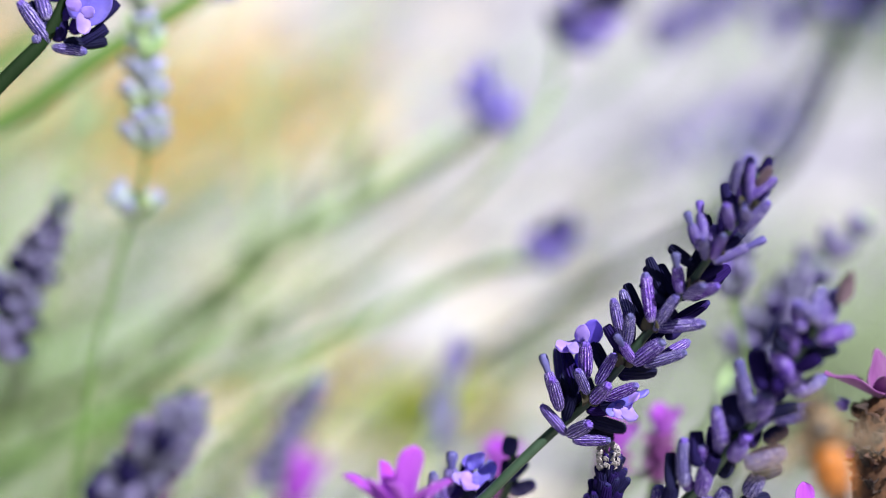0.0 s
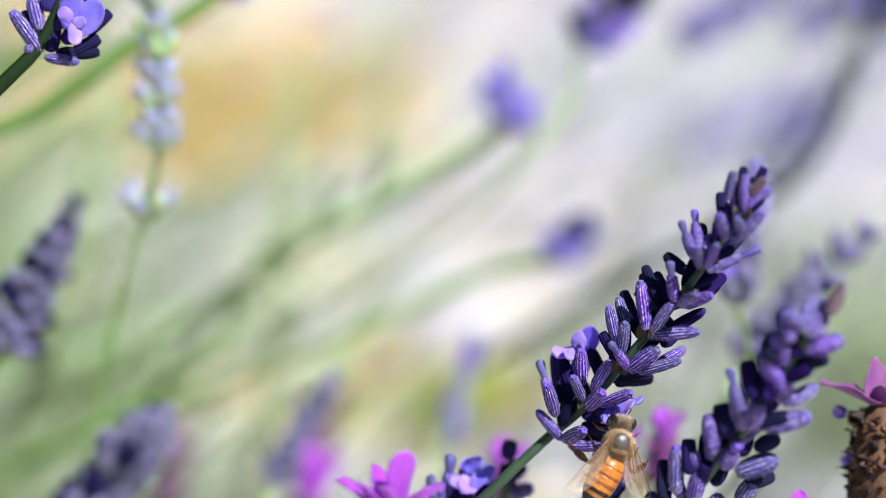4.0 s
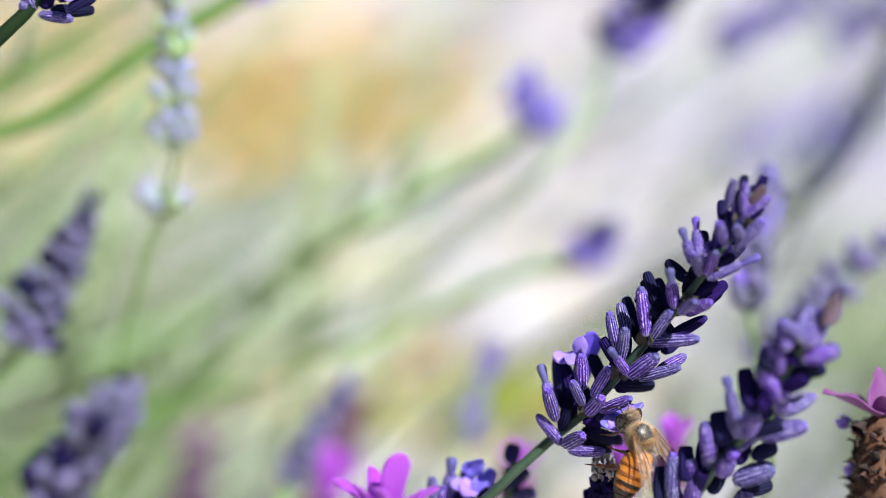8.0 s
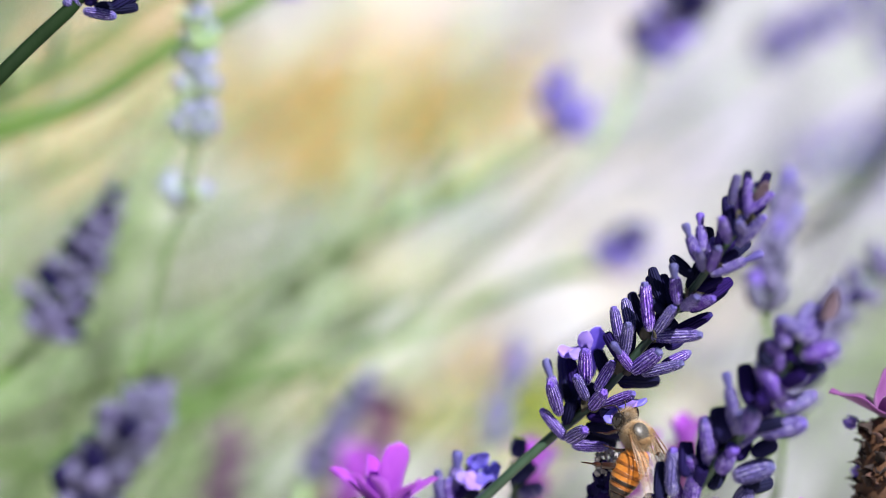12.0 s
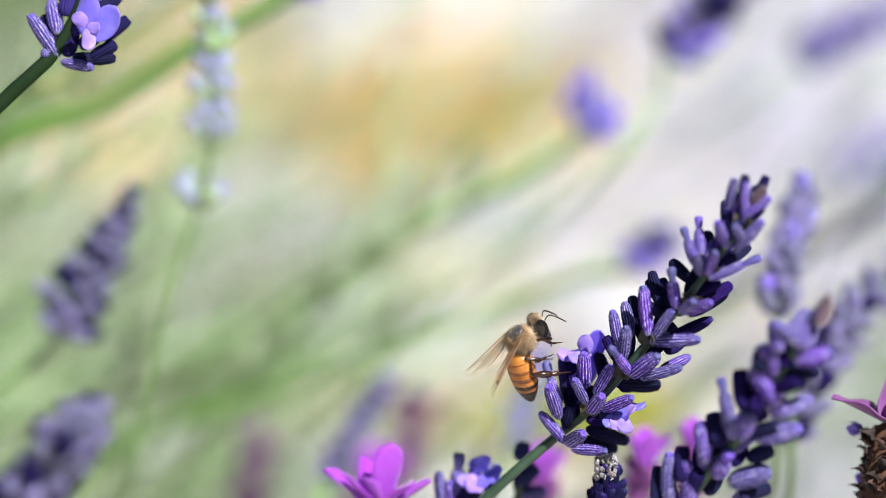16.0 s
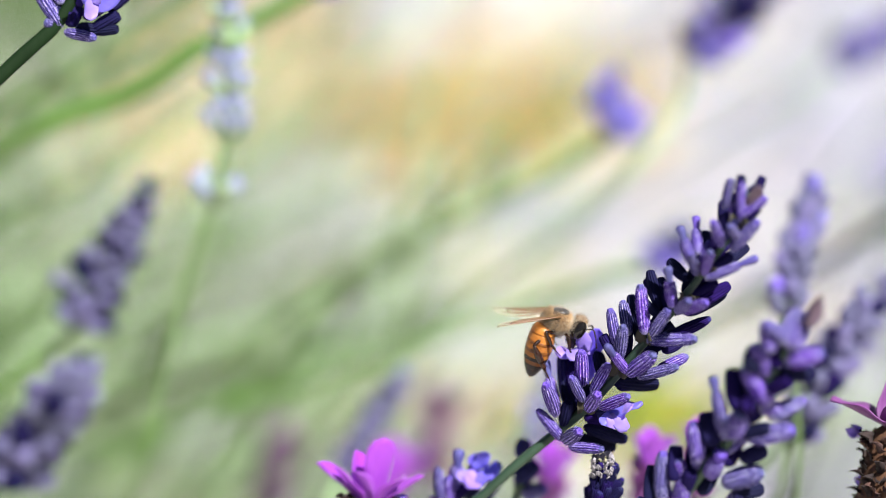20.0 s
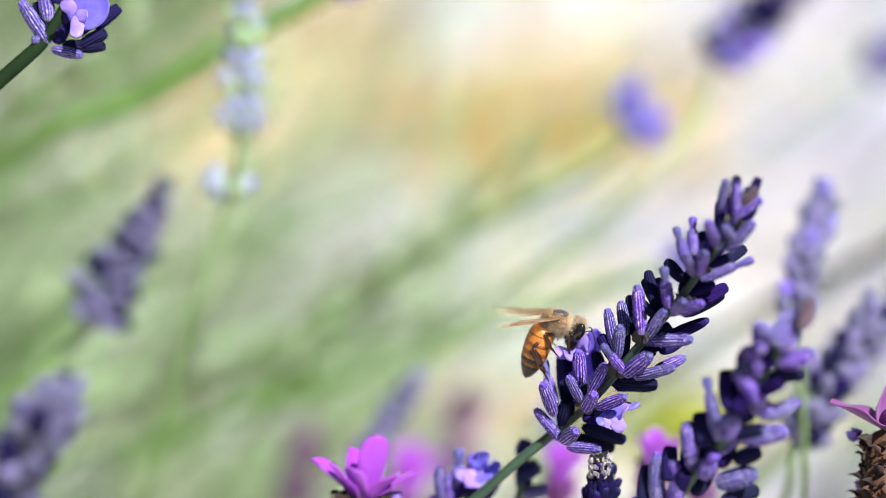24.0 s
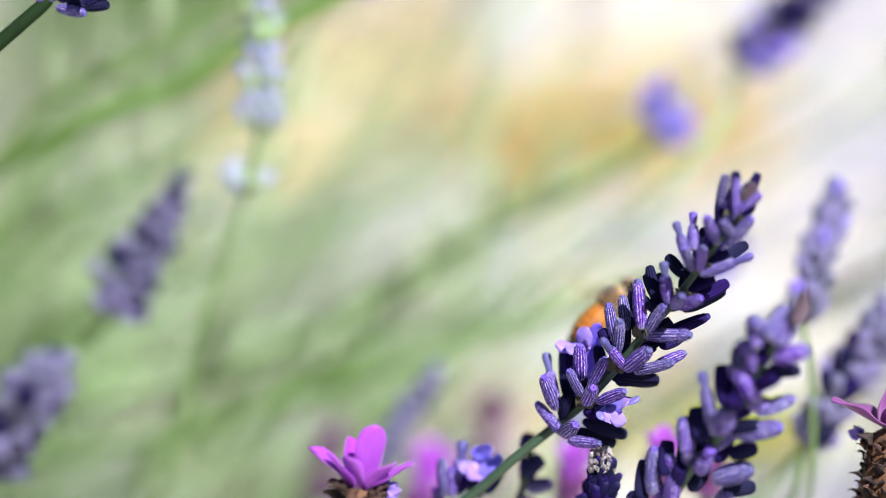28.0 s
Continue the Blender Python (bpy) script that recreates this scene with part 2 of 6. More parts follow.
def piece(name, mesh, parent, m=None, label=""):
    """One more object on a mesh that may be shared."""
    ob = new(name, mesh)
    ob.parent = parent
    if m is not None:
        ob.matrix_basis = m
    return tagged(ob, label=label)


def shared(bm, name, mat):
    mesh = bpy.data.meshes.new(name)
    for f in bm.faces:
        f.smooth = True
    bm.to_mesh(mesh)
    bm.free()
    mesh.materials.append(mat)
    return mesh


def thing(name, m, label, category, group=""):
    ob = new(name)
    ob.matrix_basis = m
    ob.empty_display_size = 0.005
    return tagged(ob, label, category, group)


def curve_points(points, steps):
    """A smooth line through the points (Catmull-Rom)."""
    p = [Vector(q) for q in points]
    p = [p[0] * 2 - p[1]] + p + [p[-1] * 2 - p[-2]]
    out = []
    for i in range(1, len(p) - 2):
        a, b, c, d = p[i - 1], p[i], p[i + 1], p[i + 2]
        t0 = 0.0
        t1 = t0 + max((b - a).length, 1e-7) ** 0.5
        t2 = t1 + max((c - b).length, 1e-7) ** 0.5
        t3 = t2 + max((d - c).length, 1e-7) ** 0.5
        for k in range(steps):
            t = t1 + (t2 - t1) * k / steps
            u = a.lerp(b, (t - t0) / (t1 - t0))
            v = b.lerp(c, (t - t1) / (t2 - t1))
            w = c.lerp(d, (t - t2) / (t3 - t2))
            out.append(u.lerp(v, (t - t0) / (t2 - t0)).lerp(v.lerp(w, (t - t1) / (t3 - t1)), (t - t1) / (t2 - t1)))
    out.append(p[-2])
    return out


def tube(points, radii, seg=8, steps=5, ridge=0.0, bm=None):
    """A rod along a smooth line; radii run from first to last point; ridge squares its section as on a mint stem."""
    bm = bm or bmesh.new()
    line = curve_points(points, steps)
    n = len(line)
    rings, side = [], None
    for i, q in enumerate(line):
        way = (line[min(i + 1, n - 1)] - line[max(i - 1, 0)]).normalized()
        if side is None:
            side = way.orthogonal().normalized()
        side = (side - way * side.dot(way)).normalized()
        up = way.cross(side)
        s = i / (n - 1) * (len(radii) - 1)
        k = min(int(s), len(radii) - 2) if len(radii) > 1 else 0
        r = radii[k] + (radii[k + 1] - radii[k]) * (s - k) if len(radii) > 1 else radii[0]
        ring = []
        for j in range(seg):
            a = 2 * math.pi * j / seg
            rr = r * (1 + ridge * math.cos(4 * a))
            ring.append(bm.verts.new(q + side * math.cos(a) * rr + up * math.sin(a) * rr))
        rings.append(ring)
    for a, b in zip(rings, rings[1:]):
        for j in range(seg):
            bm.faces.new((a[j], a[(j + 1) % seg], b[(j + 1) % seg], b[j]))
    bm.faces.new(rings[0][::-1])
    bm.faces.new(rings[-1])
    return bm


def lathe(profile, seg, ribs=0, rib=0.0, bm=None, squash=1.0, wobble=0.0, seed=0):
    """A body of revolution along z from (z, radius) pairs, with lengthwise ribs."""
    bm = bm or bmesh.new()
    r_ = random.Random(seed)
    rings = []
    for z, r in profile:
        ring = []
        for j in range(seg):
            a = 2 * math.pi * j / seg
            rr = r * (1 + rib * math.cos(ribs * a)) * (1 + wobble * (r_.random() - 0.5))
            ring.append(bm.verts.new((math.cos(a) * rr, math.sin(a) * rr * squash, z)))
        rings.append(ring)
    for a, b in zip(rings, rings[1:]):
        for j in range(seg):
            bm.faces.new((a[j], a[(j + 1) % seg], b[(j + 1) % seg], b[j]))
    bm.faces.new(rings[0][::-1])
    bm.faces.new(rings[-1])
    return bm


def leaf(length, width, curl=0.0, cup=0.0, fold=0.0, n=9, k=6, thick=0.12 * MM, tip=1.0, wave=0.0, seed=0, bm=None, m=None, blunt=False):
    """A petal or leaf with two sides: it grows along z, lies across x and faces -y; curl bends its end towards -y."""
    own = bm is None
    bm = bm or bmesh.new()
    r_ = random.Random(seed)
    phase = r_.random() * 6
    m = m or Matrix()
    sheets = []
    for side in (-0.5, 0.5):
        rows = []
        for i in range(n + 1):
            s = i / n
            w = width / 2 * (math.sin(math.pi * min(s, 1) ** (0.75 * tip)) ** 0.7 * 0.97 + 0.03 + 0.22 * (1 - s) ** 4)
            if blunt:
                w = width / 2 * max(0.04, (1 - abs(2 * min(1, max(0.02, s)) ** tip - 1) ** 2.6) ** 0.6)
                w = max(w, width * 0.16 * (1 - s))
            row = []
            for j in range(k + 1):
                u = 2 * j / k - 1
                y = -curl * length * s * s + cup * w * u * u + fold * w * abs(u) + wave * width * math.sin(s * 9 + u * 2 + phase) * u * u
                row.append(bm.verts.new(m @ Vector((u * w, y + side * thick, length * (s - 0.3 * curl * curl * s * s)))))
            rows.append(row)
        sheets.append(rows)
    a, b = sheets
    for i in range(n):
        for j in range(k):
            bm.faces.new((a[i][j], a[i][j + 1], a[i + 1][j + 1], a[i + 1][j]))
            bm.faces.new((b[i][j], b[i + 1][j], b[i + 1][j + 1], b[i][j + 1]))
        bm.faces.new((a[i][0], a[i + 1][0], b[i + 1][0], b[i][0]))
        bm.faces.new((a[i][k], b[i][k], b[i + 1][k], a[i + 1][k]))
    for j in range(k):
        bm.faces.new((a[0][j], b[0][j], b[0][j + 1], a[0][j + 1]))
        bm.faces.new((a[n][j], a[n][j + 1], b[n][j + 1], b[n][j]))
    return bm


def aim(base, way, roll=0.0, size=(1, 1, 1)):
    """A pose at base whose z runs along way."""
    q = Vector(way).to_track_quat("Z", "Y").to_matrix().to_4x4()
    return Matrix.Translation(base) @ q @ Matrix.Rotation(roll, 4, "Z") @ Matrix.Diagonal((*size, 1))


def facing(base, tip, face):
    """A pose at base (mm) whose z runs to tip and whose front (-y) turns to face."""
    z = (Vector(tip) - Vector(base)).normalized()
    y = -(Vector(face) - z * z.dot(Vector(face))).normalized()
    return Matrix.Translation(Vector(base) * MM) @ Matrix((y.cross(z), y, z)).transposed().to_4x4()


def petal(plant, base, tip, width, mat, face=(0, -0.92, 0.38), seed=0, curl=0.12, wave=0.08):
    """One free petal from base to tip (mm in the plant's space)."""
    bm = leaf((Vector(tip) - Vector(base)).length * MM, width * MM, curl, 0.22, wave=wave, blunt=True, seed=seed, n=10, k=8)
    return part("petal", bm, mat, plant, m=facing(base, tip, face))


# ---- buds and flowers of lavender ----
BUD_PROFILE = [(0.0, 0.36), (0.03, 0.52), (0.10, 0.72), (0.22, 0.90), (0.40, 1.0), (0.60, 1.0), (0.76, 0.95), (0.88, 0.88), (0.95, 0.80), (1.0, 0.70), (0.985, 0.55), (0.93, 0.45)]
TIP_PROFILE = [(0.90, 0.44), (0.96, 0.56), (1.02, 0.57), (1.06, 0.52), (1.085, 0.40), (1.07, 0.22), (1.045, 0.06)]
TUBE_PROFILE = [(0.90, 0.42), (1.0, 0.50), (1.15, 0.60), (1.30, 0.74), (1.42, 0.80), (1.50, 0.66), (1.54, 0.3)]


def bud_meshes(mat, tag):
    """Three shapes of ribbed calyx with short pale hairs on the ribs."""
    made = []
    for s in range(3):
        bm = lathe(BUD_PROFILE, 78, 13, 0.085, squash=0.94, wobble=0.045, seed=s)
        r_ = random.Random(s + 50)
        body = len(bm.faces)
        for _ in range({"violet": 420}.get(tag, 0)):
            k = r_.randrange(1, 9)
            (z0, r0), (z1, r1) = BUD_PROFILE[k], BUD_PROFILE[k + 1]
            f = r_.random()
            a = 2 * math.pi * r_.randrange(13) / 13 + r_.gauss(0, 0.09)
            z, r = z0 + (z1 - z0) * f, (r0 + (r1 - r0) * f) * 1.04
            out, side = Vector((math.cos(a), math.sin(a) * 0.94, 0)), Vector((-math.sin(a), math.cos(a), 0))
            p = out * r + Vector((0, 0, z))
            h = r_.uniform(0.06, 0.17)
            v = [bm.verts.new(q) for q in (p - side * 0.015, p + side * 0.015, p + Vector((0, 0, 0.012)), p + out * h + side * r_.gauss(0, 0.06) + Vector((0, 0, r_.uniform(-0.01, 0.03))))]
            for q in ((0, 1, 3), (1, 2, 3), (2, 0, 3)):
                bm.faces.new([v[i] for i in q])
        bm.faces.ensure_lookup_table()
        for face in bm.faces[body:]:
            face.material_index = 1
        mesh = shared(bm, "bud_" + tag, mat)
        mesh.materials.append(HAIR)
        made.append(mesh)
    return made


BUDS = {"v": bud_meshes(CALYX, "violet"), "d": bud_meshes(CALYX_DEEP_SHADE, "deep"), "m": bud_meshes(CALYX_MID, "mid")}
BUDS_FAR = {"v": [shared(lathe(BUD_PROFILE[::2], 12), "bud_far", CALYX_FAR)], "d": [shared(lathe(BUD_PROFILE[::2], 12), "bud_far_deep_shade", CALYX_DEEP_SHADE)],
            "p": [shared(lathe(BUD_PROFILE[::2], 12), "bud_far_pale", CALYX_PALE)], "y": [shared(lathe(BUD_PROFILE[::2], 12), "bud_far_green", STEM_LIGHT)],
            "g": [shared(lathe(BUD_PROFILE[::2], 12), "bud_far_grey", CALYX_GREY)]}
TIPS = [shared(lathe(TIP_PROFILE, 24, 5, 0.16, wobble=0.10, seed=s), "closed_corolla", TIP) for s in range(2)]
TIPS_DEEP = [shared(lathe(TIP_PROFILE, 24, 5, 0.16, wobble=0.10, seed=s), "closed_corolla_deep", CALYX_MID) for s in range(2)]
TUBES = [shared(lathe(TUBE_PROFILE, 16, 5, 0.06, wobble=0.04, seed=s), "long_corolla", TIP) for s in range(2)]
LOBE_BIG = {True: shared(leaf(3.4 * MM, 3.3 * MM, 0.45, 0.25, wave=0.06, seed=3), "lobe", PETAL), False: shared(leaf(3.4 * MM, 3.3 * MM, 0.45, 0.25, wave=0.06, seed=3), "lobe_blue", PETAL_BLUE)}
LOBE_SMALL = {True: shared(leaf(2.5 * MM, 2.1 * MM, 0.5, 0.3, wave=0.07, seed=5), "small_lobe", PETAL), False: shared(leaf(2.5 * MM, 2.1 * MM, 0.5, 0.3, wave=0.07, seed=5), "small_lobe_blue", PETAL_BLUE)}
THROAT = {True: shared(lathe([(0, 0.5 * MM), (2.5 * MM, 0.75 * MM), (4.6 * MM, 1.05 * MM), (5.2 * MM, 1.35 * MM), (4.9 * MM, 1.0 * MM), (3.0 * MM, 0.6 * MM)], 14, 5, 0.06), "throat", PETAL),
          False: shared(lathe([(0, 0.5 * MM), (2.5 * MM, 0.75 * MM), (4.6 * MM, 1.05 * MM), (5.2 * MM, 1.35 * MM), (4.9 * MM, 1.0 * MM), (3.0 * MM, 0.6 * MM)], 14, 5, 0.06), "throat_blue", PETAL_BLUE)}


def bud(plant, base, tip, width, tone="v", end="tip", near=True):
    """A ribbed calyx from base to tip (mm in the plant's space) with the closed or long corolla in its mouth."""
    a, b = Vector(base) * MM, Vector(tip) * MM
    width *= 0.72 if near else 1.0
    m = aim(a, b - a, rng.random() * 6.28, (width * MM / 2, width * MM / 2, (b - a).length * (0.9 if end == "tip" else 0.68 if end == "long" else 1.0)))
    ob = piece("bud", rng.choice((BUDS if near else BUDS_FAR)[tone]), plant, m)
    if near and end == "tip":
        piece("closed_petals", rng.choice(TIPS if tone == "v" else TIPS_DEEP), ob)
    if near and end == "long" and tone == "v":
        piece("closed_petals", rng.choice(TUBES), ob)
    return ob


def open_flower(plant, base, way, up, size=1.0, light=True):
    """An open two-lipped flower on a tube: two large lobes above, three small below."""
    z = Vector(way).normalized()
    y = (Vector(up) - z * Vector(up).dot(z)).normalized()
    m = Matrix((y.cross(z), y, z)).transposed().to_4x4()
    f = piece("open_flower", THROAT[light], plant, Matrix.Translation(Vector(base) * MM) @ m @ Matrix.Scale(size, 4))
    for turn, spread, mesh in ((-30, 60, LOBE_BIG), (30, 60, LOBE_BIG), (115, 76, LOBE_SMALL), (180, 80, LOBE_SMALL), (245, 76, LOBE_SMALL)):
        lobe = Matrix.Rotation(radians(turn + rng.uniform(-8, 8)), 4, "Z") @ Matrix.Translation((0, 0.7 * MM, 4.8 * MM)) @ Matrix.Rotation(radians(-spread + rng.uniform(-10, 10)), 4, "X")
        piece("petal", mesh[light], f, lobe)
    return f


def lavender(label, axis, foot, whorls=7, per=8, length=6.0, width=2.3, tones="vvvd", near=False, stem_mat=None, gaps=(), opens=0, seed=1, stem_r=0.75, spread=38, group="lavender spikes", taper=0.35):
    """A lavender spike with its stem. axis: from the foot of the spike to its tip; foot: the stem's line from there to the ground."""
    r_ = random.Random(seed)
    line = curve_points(axis, 8)
    base = Vector(axis[0])
    plant = thing("lavender", Matrix.Translation(base), label, "lavender", group)
    total = sum((b - a).length for a, b in zip(line, line[1:]))
    rel = [Vector(q) - base for q in list(reversed(foot)) + list(axis)]
    k = len(rel)
    part("stem", tube(rel, [stem_r * 1.5 * MM] + [stem_r * MM] * (k - 2) + [stem_r * 0.5 * MM], 8, 5, 0.08), stem_mat or STEM, plant)
    for w in range(whorls):
        s = (w + 0.15) / whorls
        if any(a < s < b for a, b in gaps):
            continue
        f = s * (len(line) - 1)
        i = min(int(f), len(line) - 2)
        q = line[i].lerp(line[i + 1], f - i) - base
        way = (line[i + 1] - line[i]).normalized()
        u = way.orthogonal().normalized()
        v = way.cross(u)
        count = per if w < whorls - 1 else max(4, per - 2)
        size = 1.0 - taper * s ** (2 if taper < 0.5 else 1.1)
        for c in range(count):
            a = 2 * math.pi * (c + 0.5 * (w % 2) + r_.uniform(-0.25, 0.25)) / count
            lean = radians(spread * (1 - 0.55 * s) + r_.uniform(-12, 14))
            out = u * math.cos(a) + v * math.sin(a)
            way_b = way * math.cos(lean) + out * math.sin(lean)
            l = length * size * r_.uniform(0.8, 1.12)
            b0 = (q + out * 0.7 * MM) / MM
            bud(plant, b0, b0 + way_b * l, width * size * r_.uniform(0.88, 1.12), r_.choice(tones), r_.choice(("tip", "tip", "long")), near)
        # inner buds whose near-black colour stands for shade between the outer ones
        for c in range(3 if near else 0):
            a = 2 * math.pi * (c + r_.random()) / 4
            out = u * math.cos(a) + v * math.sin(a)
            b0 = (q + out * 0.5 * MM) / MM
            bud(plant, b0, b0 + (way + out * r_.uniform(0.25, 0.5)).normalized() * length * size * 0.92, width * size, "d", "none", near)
        for c in range(opens if r_.random() < 0.6 else 0):
            a = r_.uniform(0, 6.28)
            out = u * math.cos(a) + v * math.sin(a)
            open_flower(plant, q / MM + out * 2.0, way * 0.6 + out, way, 0.9, r_.random() < 0.5)
    return plant


# ---- ground ----
GROUND = material("pale gravel soil", (0.53, 0.49, 0.445), (0.37, 0.34, 0.305), 0.95, 60.0, amount=0.55, bump=0.6, bump_scale=140.0, coarse=7.0, spec=0.2)
bm = bmesh.new()
ring_x = [-60, -8, -2.5] + [-1.5 + 0.15 * i for i in range(21)] + [2.5, 8, 60]
ring_y = [-60, -8, -2] + [-0.6 + 0.15 * i for i in range(28)] + [5, 12, 80]
grid = [[bm.verts.new((x, y, GROUND_Z + (0.008 * noise.noise(Vector((x * 5, y * 5, 0.4))) if abs(x) < 2 and -1 < y < 4 else 0.0))) for x in ring_x] for y in ring_y]
for i in range(len(ring_y) - 1):
    for j in range(len(ring_x) - 1):
        bm.faces.new((grid[i][j], grid[i][j + 1], grid[i + 1][j + 1], grid[i + 1][j]))
ground = part("ground", bm, GROUND, None)
tagged(ground, "pale sunlit gravelly soil of a garden bed", "ground", kind="structure")


def scatter(name, label, category, mat, count, where, make, seed):
    """Uncounted small things joined into one mesh."""
    r_ = random.Random(seed)
    verts, faces = [], []
    for _ in range(count):
        x, y = where(r_)
        v, f = make(r_, x, y)
        o = len(verts)
        verts += v
        faces += [[o + i for i in q] for q in f]
    mesh = bpy.data.meshes.new(name)
    mesh.from_pydata(verts, [], faces)
    mesh.materials.append(mat)
    for p in mesh.polygons:
        p.use_smooth = True
    return tagged(new(name, mesh), label, category, kind="stuff")


def pebble(low, high, flat=0.6):
    def make(r_, x, y):
        s = r_.uniform(low, high)
        turn = r_.uniform(0, 6.28)
        v = []
        for lat in (-0.75, 0.0, 0.7):
            for k in range(7):
                a = 2 * math.pi * k / 7 + turn
                c = math.cos(math.asin(lat)) * s * r_.uniform(0.75, 1.15)
                v.append((x + math.cos(a) * c, y + math.sin(a) * c * 0.8, GROUND_Z + s * flat * (0.35 + lat)))
        v.append((x, y, GROUND_Z + s * flat * 1.25))
        f = [(a * 7 + k, a * 7 + (k + 1) % 7, a * 7 + 7 + (k + 1) % 7, a * 7 + 7 + k) for a in range(2) for k in range(7)]
        f += [(14 + k, 14 + (k + 1) % 7, 21) for k in range(7)]
        return v, f
    return make


def litter(low, high):
    """A dry leaf on the ground, a little folded."""
    def make(r_, x, y):
        l = r_.uniform(low, high)
        a = r_.uniform(0, 6.28)
        c, s = math.cos(a), math.sin(a)
        z = GROUND_Z + r_.uniform(0.004, 0.015)
        flat = [(-l, 0, 0), (-l * 0.3, l * 0.4, 0.25 * l), (l * 0.4, l * 0.35, 0.2 * l), (l, 0, 0.1 * l), (l * 0.4, -l * 0.35, 0.2 * l), (-l * 0.3, -l * 0.4, 0.25 * l), (0, 0, 0)]
        v = [(x + c * p - s * q, y + s * p + c * q, z + h) for p, q, h in flat]
        v += [(p, q, h - 0.0006) for p, q, h in v]
        top = [(0, 6, 1), (1, 6, 2), (2, 6, 3), (3, 6, 4), (4, 6, 5), (5, 6, 0)]
        return v, top + [(b + 7, a_ + 7, c_ + 7) for a_, b, c_ in top] + [(i, (i + 1) % 6, (i + 1) % 6 + 7, i + 7) for i in range(6)]
    return make


def within(x0, x1, y0, y1):
    return lambda r_: (r_.uniform(x0, x1), r_.uniform(y0, y1))


def blot(x, y, sx, sy):
    return lambda r_: (r_.gauss(x, sx), r_.gauss(y, sy))


STONE_PALE = material("pale limestone chips", (0.52, 0.495, 0.465), (0.39, 0.37, 0.345), 0.85, 90.0, amount=0.6, bump=0.5, bump_scale=300.0, coarse=9.0)
STONE_GREY = material("cool grey chips", (0.35, 0.35, 0.40), (0.22, 0.22, 0.27), 0.85, 90.0, amount=0.6, bump=0.5, bump_scale=300.0, coarse=9.0)
OCHRE = material("ochre dry leaves", (0.70, 0.48, 0.17), (0.50, 0.32, 0.10), 0.75, 80.0, amount=0.6, bump=0.3, bump_scale=300.0, coarse=9.0, through_light=0.25)
STONE_WHITE = material("white limestone", (0.40, 0.405, 0.43), (0.31, 0.315, 0.34), 0.85, 90.0, amount=0.6, bump=0.5, bump_scale=300.0, coarse=9.0)
YELLOW_LEAF = material("yellow green leaves", (0.55, 0.60, 0.06), (0.30, 0.38, 0.04), 0.6, 80.0, amount=0.6, bump=0.3, bump_scale=300.0, coarse=9.0, through_light=0.3)
PEACH = material("peach terracotta chips", (0.66, 0.46, 0.28), (0.50, 0.34, 0.20), 0.85, 80.0, amount=0.6, bump=0.4, bump_scale=300.0, coarse=9.0)
scatter("pale_gravel", "pale limestone chips strewn over the soil", "gravel", STONE_PALE, 1500, within(-0.7, 0.6, 0.15, 1.6), pebble(0.006, 0.02), 11)
scatter("white_stones", "white limestone pieces lying in the soil", "stones", STONE_WHITE, 460, within(-0.5, 0.45, 0.2, 1.4), pebble(0.012, 0.03, 0.5), 15)
scatter("grey_gravel", "cool grey stone chips among pale soil", "gravel", STONE_GREY, 900, lambda r_: (0.20 + 0.11 * r_.gauss(0, 1), 0.62 + 0.2 * r_.gauss(0, 1)), pebble(0.008, 0.026), 12)
scatter("dry_leaves", "ochre fallen leaves lying on gravel", "leaves", OCHRE, 400, blot(-0.030, 0.690, 0.028, 0.04), litter(0.008, 0.02), 13)
scatter("grey_gravel", "cool grey stone chips among pale soil", "gravel", STONE_GREY, 900, blot(0.213, 0.705, 0.07, 0.13), pebble(0.008, 0.02), 19)
scatter("dry_leaves", "ochre fallen leaves lying on gravel", "leaves", OCHRE, 40, blot(0.004, 0.403, 0.03, 0.03), litter(0.008, 0.018), 16)
scatter("terracotta_chips", "peach coloured chips on pale gravel", "gravel", PEACH, 330, blot(-0.059, 0.701, 0.035, 0.05), pebble(0.006, 0.02), 14)
scatter("terracotta_chips", "peach coloured chips on pale gravel", "gravel", PEACH, 310, blot(-0.178, 0.783, 0.03, 0.06), pebble(0.006, 0.02), 18)
CREAM = material("cream limestone chips", (0.49, 0.44, 0.375), (0.38, 0.34, 0.285), 0.85, 80.0, amount=0.6, bump=0.4, bump_scale=300.0, coarse=9.0)
scatter("cream_gravel", "cream coloured stone chips in a sunlit patch", "gravel", CREAM, 460, blot(0.005, 0.617, 0.06, 0.13), pebble(0.007, 0.02), 63)
scatter("white_stones", "white limestone pieces in a pale patch behind the spikes", "stones", STONE_WHITE, 120, blot(0.065, 0.43, 0.08, 0.07), pebble(0.006, 0.014, 0.6), 66)
scatter("white_stones", "white limestone pieces in an open pale patch", "stones", STONE_WHITE, 220, blot(-0.07, 0.56, 0.04, 0.04), pebble(0.010, 0.022, 0.5), 67)
scatter("cream_gravel", "cream coloured stone chips near the spikes", "gravel", CREAM, 60, blot(0.004, 0.448, 0.045, 0.05), pebble(0.006, 0.016), 64)
scatter("yellow_green_leaves", "yellow green ground cover leaves", "leaves", YELLOW_LEAF, 46, blot(0.008, 0.393, 0.013, 0.010), litter(0.008, 0.016), 17)


